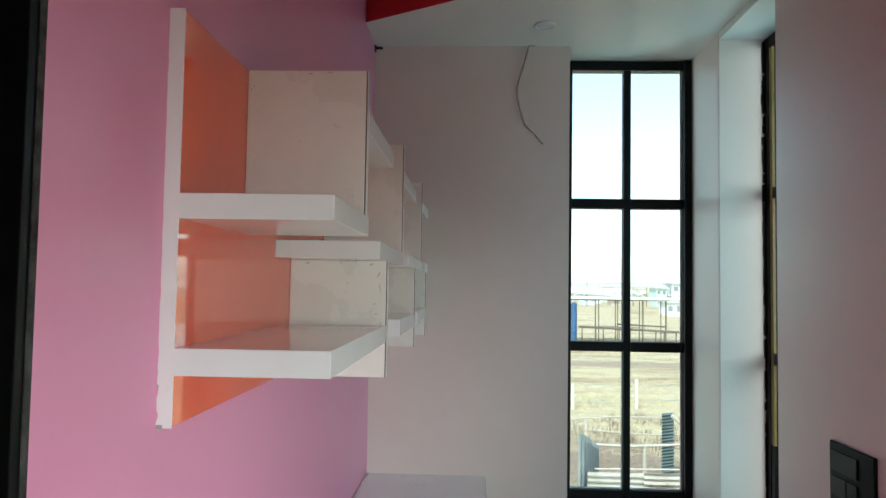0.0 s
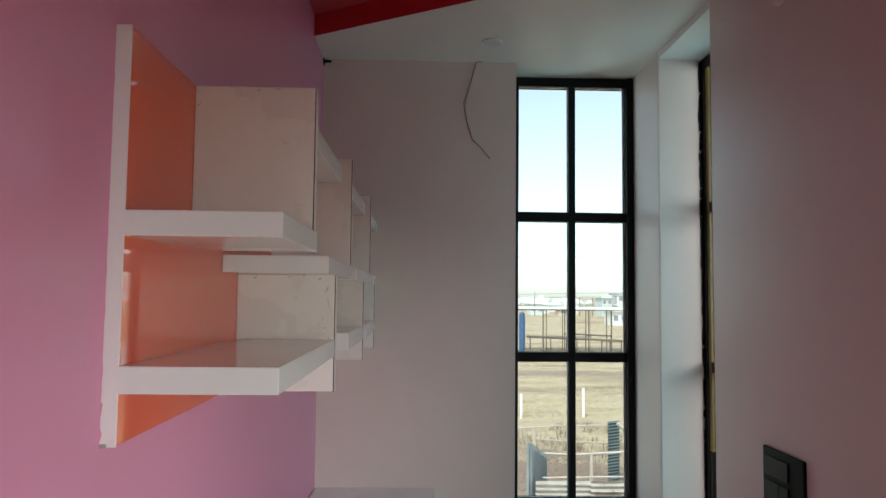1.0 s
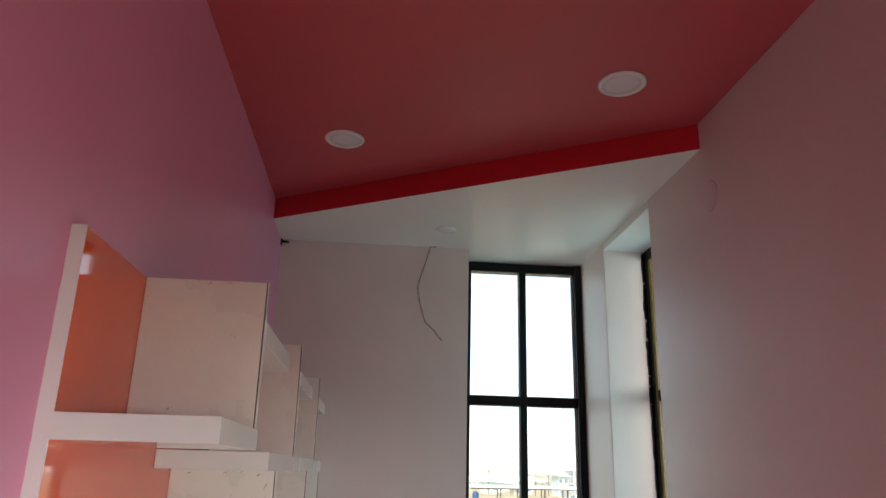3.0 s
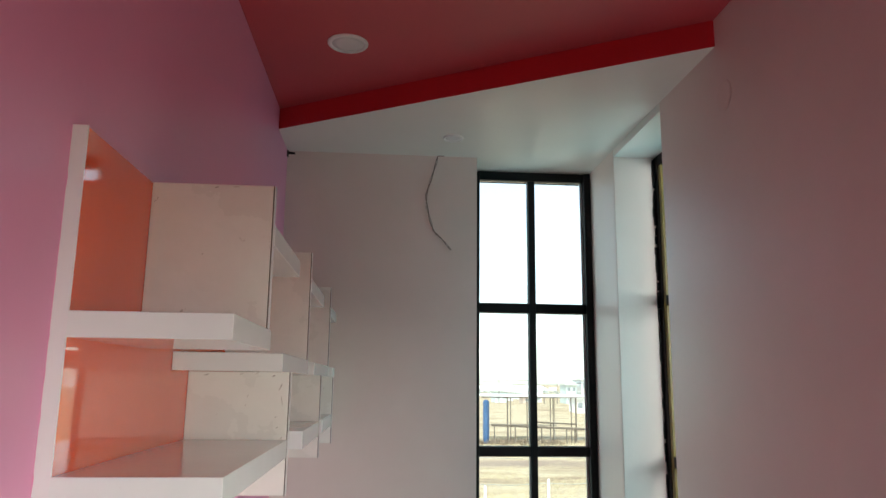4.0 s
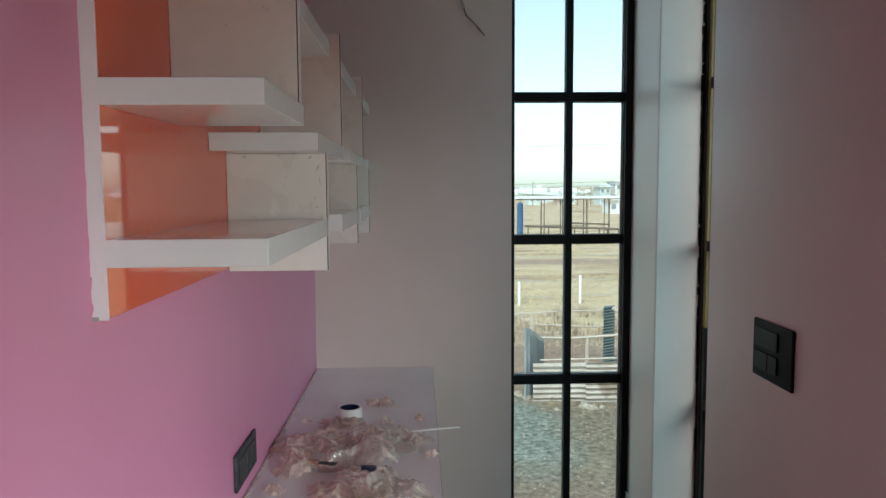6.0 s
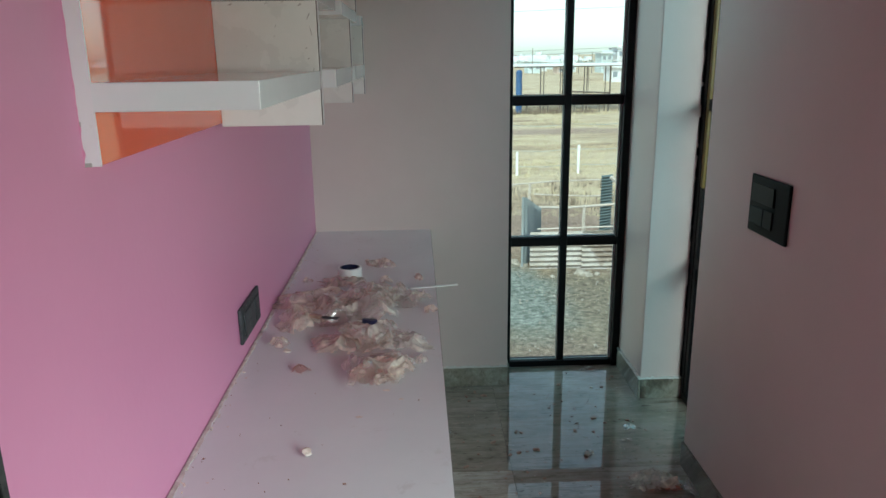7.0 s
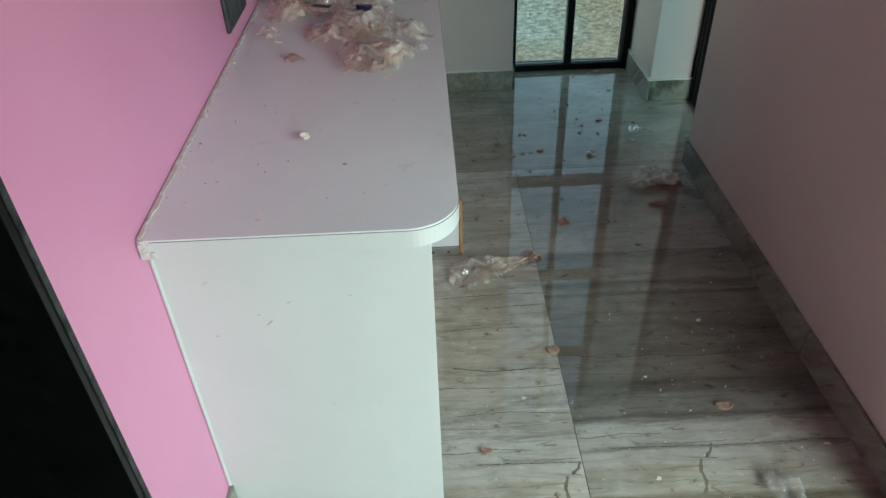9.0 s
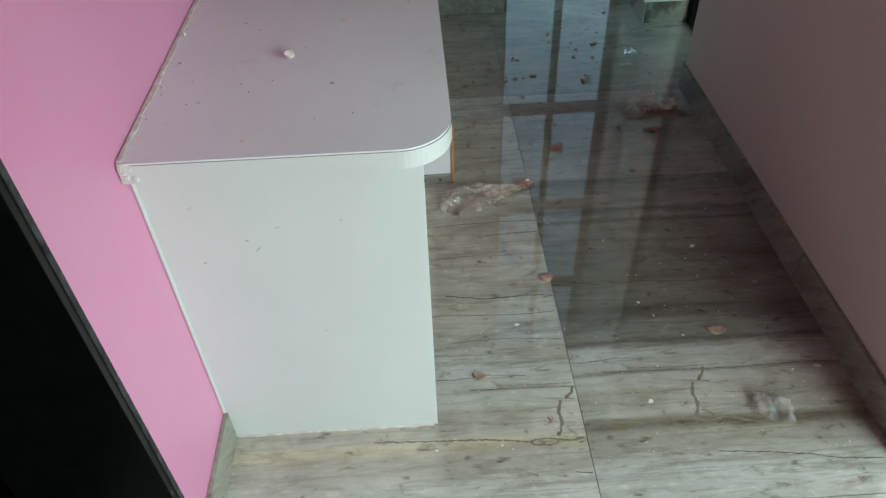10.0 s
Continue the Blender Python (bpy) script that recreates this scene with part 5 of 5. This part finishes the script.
def shed():
    s = thing("open_shed", "long open shed frame with a pale metal roof", "shed", (13, 59, GROUND))
    part("roof", prism([(8.0, 57.6), (20.5, 57.0), (21.5, 61.5), (8.4, 62.0)], 0.58, 0.74), HOUSE, s, "pale metal roof sheet")
    part("eaves_beam", rod((8.3, 58.0, 0.53), (19.5, 57.6, 0.57), 0.05, 0.05, 6), RUST, s)
    for x in (10.35, 10.62, 11.95, 12.12, 13.85, 14.08, 15.55, 15.92, 17.9, 18.2):
        part("post", rod((x, 58.0, GROUND - 0.1), (x, 58.0, 0.57), 0.042, 0.042, 6), RUST, s)
    for x in (9.1, 10.9, 13.1, 14.9, 16.8):
        part("post", rod((x, 61.0, GROUND - 0.1), (x, 61.0, 0.57), 0.035, 0.035, 6), BAMBOO, s)
    part("bench_beam", rod((9.0, 57.6, -1.62), (18.9, 57.0, -1.96), 0.085, 0.085, 6), RUST, s)
    part("bench_beam", rod((12.05, 57.9, -1.38), (15.95, 57.9, -1.54), 0.06, 0.06, 6), RUST, s)
    part("bench_beam", rod((9.0, 60.8, -1.75), (15.0, 60.8, -1.80), 0.05, 0.05, 6), BAMBOO, s)
    for k in range(10):
        x = 9.2 + k * 0.93 + 0.2 * math.sin(k * 2.3)
        part("bench_leg", rod((x, 57.3, GROUND - 0.1), (x, 57.3, -1.66 - 0.033 * (x - 9.0)), 0.05, 0.05, 6), RUST, s)
    return s


shed()
drum = thing("water_drum", "tall blue plastic water drum beside the open shed", "drum", (8.5, 57.0, GROUND))
part("body", lathe([(0.0005, 0.0), (0.23, 0.0), (0.25, 0.1), (0.25, 1.1), (0.27, 1.15), (0.25, 1.2), (0.25, 2.2), (0.27, 2.25), (0.25, 2.3), (0.24, 3.2), (0.14, 3.32), (0.0005, 3.32)], (8.5, 57.0, GROUND), 20), TANK, drum)


def house(x, y, w, d, height, floors, mat, label, windows=3, tower=False):
    h = thing("far_house", label, "house", (x, y, GROUND), "houses on the horizon")
    base, top = GROUND + rise(y), GROUND + height
    part("wall", slab(x, x + w, y, y + d, base - 0.3, top), mat, h)
    part("roof", slab(x - 0.3, x + w + 0.3, y - 0.4, y + d + 0.3, top, top + 0.15), HOUSE, h)
    part("parapet", slab(x, x + w, y, y + 0.2, top + 0.15, top + 0.5), mat, h)
    storey = (top - base) / floors
    for f in range(floors):
        for k in range(windows):
            wx = x + w * (k + 0.5) / windows
            z = base + storey * (f + 0.35)
            half, tall = min(0.5, w / windows * 0.28), storey * 0.38
            win = part("window", slab(wx - half, wx + half, y - 0.03, y + 0.05, z, z + tall), DARK_OPEN, h)
            part("sill", slab(wx - half - 0.08, wx + half + 0.08, y - 0.12, y - 0.031, z - 0.1, z), HOUSE, win)
    if tower:
        part("balcony", slab(x - 1.0, x + w * 0.6, y - 1.2, y - 0.41, top - storey - 0.1, top - storey + 0.1), HOUSE, h)
        for k in range(6):
            part("railing_post", slab(x - 0.95 + k * 0.55, x - 0.87 + k * 0.55, y - 1.15, y - 1.07, top - storey + 0.1, top - storey + 0.8), HOUSE_RED, h)
        part("stair_tower", slab(x + w * 0.35, x + w * 0.75, y + 0.3, y + d * 0.8, top + 0.16, top + 1.3), mat, h)


house(37.2, 133, 6.0, 6, 5.4, 2, HOUSE, "white two storey house with a stair tower", 4, True)
house(34.1, 132, 1.9, 5, 4.5, 2, HOUSE_TEAL, "narrow teal rendered house", 2)
house(27.3, 100, 3.4, 4, 2.6, 1, HOUSE, "white low house behind the field", 3)
house(21.4, 136, 2.4, 5, 3.2, 1, HOUSE_TEAL, "small teal rendered house", 2)
house(24.4, 150, 3.0, 6, 2.9, 1, HOUSE, "white low house behind the field", 2)
house(28.6, 140, 2.6, 5, 2.6, 1, HOUSE, "white low house behind the field", 2)
house(26.0, 132, 1.8, 4, 2.2, 1, HOUSE_RED, "small terracotta coloured house", 1)
house(31.0, 170, 3.0, 6, 2.6, 1, HOUSE_TEAL, "small teal rendered house", 3)

town = random.Random(12)
bm = bmesh.new()
for k in range(170):
    y = town.uniform(300, 430)
    x, w, top = town.uniform(0.05, 0.42) * y, town.uniform(3, 11), -3.2 + 4.6 * town.random() ** 1.8
    slab(x, x + w, y, y + 6, GROUND, top, 0.0, bm)
    if town.random() < 0.4:
        slab(x + w * 0.2, x + w * 0.55, y + 1, y + 4, top, top + town.uniform(0.6, 1.8), 0.0, bm)
tagged(part("far_town", bm, HAZY_TOWN), "low town on the horizon, haze painted into its pale colour", "town", kind="stuff")
verts, faces = [], []
for _ in range(1600):
    x, y = town.uniform(10, 120), town.uniform(255, 290)
    z = GROUND + 1.0 + abs(noise.noise(Vector((x * 0.09, 0, 3)))) * 4 * town.random()
    n = len(verts)
    for _k in range(3):
        verts.append((x + town.uniform(-0.6, 0.6), y + town.uniform(-0.6, 0.6), z + town.uniform(-0.5, 0.5)))
    faces.append((n, n + 1, n + 2))
me = bpy.data.meshes.new("far_trees")
me.from_pydata(verts, [], faces)
me.materials.append(HAZY_TREES)
tagged(new("far_trees", me), "low tree line on the horizon, haze painted into its grey", "trees", kind="stuff")

# ---- floor tiles ----
def veins(tile, xa, xb, dx, dy):
    """The healed cracks printed on a tile: a stepped crack, the brown band with its eye, and dark hairlines."""
    eye = [(0.988 + 0.030 * math.cos(k * math.pi / 6), 1.1925 + 0.0085 * math.sin(k * math.pi / 6)) for k in range(13)]
    for k, (points, wide, mat) in enumerate([
            ([(1.078, 1.338), (1.066, 1.313), (1.052, 1.300)], 0.0085, VEIN), ([(1.040, 1.296), (1.030, 1.262), (1.034, 1.238), (1.020, 1.205)], 0.0075, VEIN),
            ([(1.052, 1.303), (1.078, 1.296)], 0.003, VEIN_DARK), (eye, 0.004, VEIN), ([(1.014, 1.197), (1.050, 1.192), (1.092, 1.203), (1.118, 1.190), (1.160, 1.178), (1.26, 1.170)], 0.006, VEIN),
            ([(0.62, 1.215), (0.775, 1.208), (0.86, 1.206), (0.935, 1.197), (0.960, 1.194)], 0.0045, VEIN), ([(1.06, 1.186), (1.09, 1.190), (1.125, 1.181)], 0.003, VEIN_DARK),
            ([(1.04, 1.116), (1.094, 1.112), (1.18, 1.103), (1.23, 1.096), (1.286, 1.083), (1.40, 1.076)], 0.0028, VEIN_DARK),
            ([(0.80, 1.640), (0.90, 1.622), (1.02, 1.628), (1.12, 1.618), (1.25, 1.624)], 0.0035, VEIN_DARK), ([(0.84, 1.338), (1.0, 1.334), (1.15, 1.331), (1.30, 1.336), (1.40, 1.333)], 0.0022, VEIN_DARK),
            ([(0.80, 1.480), (0.93, 1.487), (1.06, 1.476), (1.22, 1.482), (1.40, 1.470)], 0.0018, VEIN_DARK), ([(0.70, 1.445), (0.86, 1.438), (1.02, 1.446)], 0.0016, VEIN),
            ([(0.60, 1.560), (0.78, 1.572), (0.97, 1.562), (1.14, 1.570)], 0.0022, VEIN_DARK), ([(0.90, 1.868), (1.05, 1.876), (1.22, 1.866), (1.40, 1.874)], 0.003, VEIN_DARK),
            ([(0.55, 1.925), (0.75, 1.918), (0.98, 1.928), (1.20, 1.920)], 0.0026, VEIN_DARK), ([(0.78, 2.075), (0.98, 2.068), (1.18, 2.076), (1.38, 2.070)], 0.0032, VEIN_DARK),
            ([(0.80, 1.780), (0.90, 1.790), (0.99, 1.782)], 0.0025, VEIN), ([(1.00, 1.245), (0.93, 1.240), (0.86, 1.247)], 0.0016, VEIN), ([(1.10, 1.265), (1.19, 1.258), (1.30, 1.266)], 0.0016, VEIN),
            ([(0.90, 1.345), (1.05, 1.342), (1.12, 1.345)], 0.0014, VEIN_DARK), ([(0.72, 1.375), (0.80, 1.368), (0.88, 1.377), (0.97, 1.372)], 0.002, VEIN_DARK)]):
        rng = random.Random(300 + k)
        bm = bmesh.new()
        row = None
        for (x0, y0), (x1, y1) in zip(points, points[1:]):
            length = math.hypot(x1 - x0, y1 - y0)
            steps = max(2, int(length / 0.006))
            nx, ny = -(y1 - y0) / length, (x1 - x0) / length
            for j in range(steps + 1):
                f = j / steps
                x, y = x0 + (x1 - x0) * f + dx, y0 + (y1 - y0) * f + dy
                if not xa + 0.002 < x < xb - 0.002:
                    row = None
                    continue
                off, half = rng.uniform(-0.0013, 0.0013), 0.5 * wide * rng.uniform(0.45, 1.15)
                pair = (bm.verts.new((x + nx * (off + half), y + ny * (off + half), 0.0004)), bm.verts.new((x + nx * (off - half), y + ny * (off - half), 0.0004)))
                if row:
                    bm.faces.new((row[1], pair[1], pair[0], row[0]))
                row = pair
        if bm.faces:
            part("vein", bm, mat, tile)


floor = thing("floor", "polished grey-beige veined stone-look floor tiles", "floor", kind="structure")
part("screed", slab(-0.22, 1.62, BACK, PANE - 0.013, -0.10, -0.006), GROUT, floor)
XJ, YJ = (0.0, 0.770, 1.605), (BACK, -0.60, 1.00, 2.60, PANE - 0.0135)
for xa, xb in zip(XJ, XJ[1:]):
    for ya, yb in zip(YJ, YJ[1:]):
        if xb > 1.5 and yb < 2.61:
            spans = [(xa, RIGHT + 0.0, ya, yb)]
        else:
            spans = [(xa, xb, ya, yb)]
        for a, b, c, e in spans:
            right = a > 0.5
            tile = part("tile", slab(a + 0.0008, b - 0.0008, c + 0.0008, e - 0.0008, -0.0055, 0.0), FLOOR[right if c < 2.5 else 2 + right], floor)
            if 0.9 < c < 1.1:
                veins(tile, a, b, 0.0 if right else -0.31, 0.0 if right else -0.028)
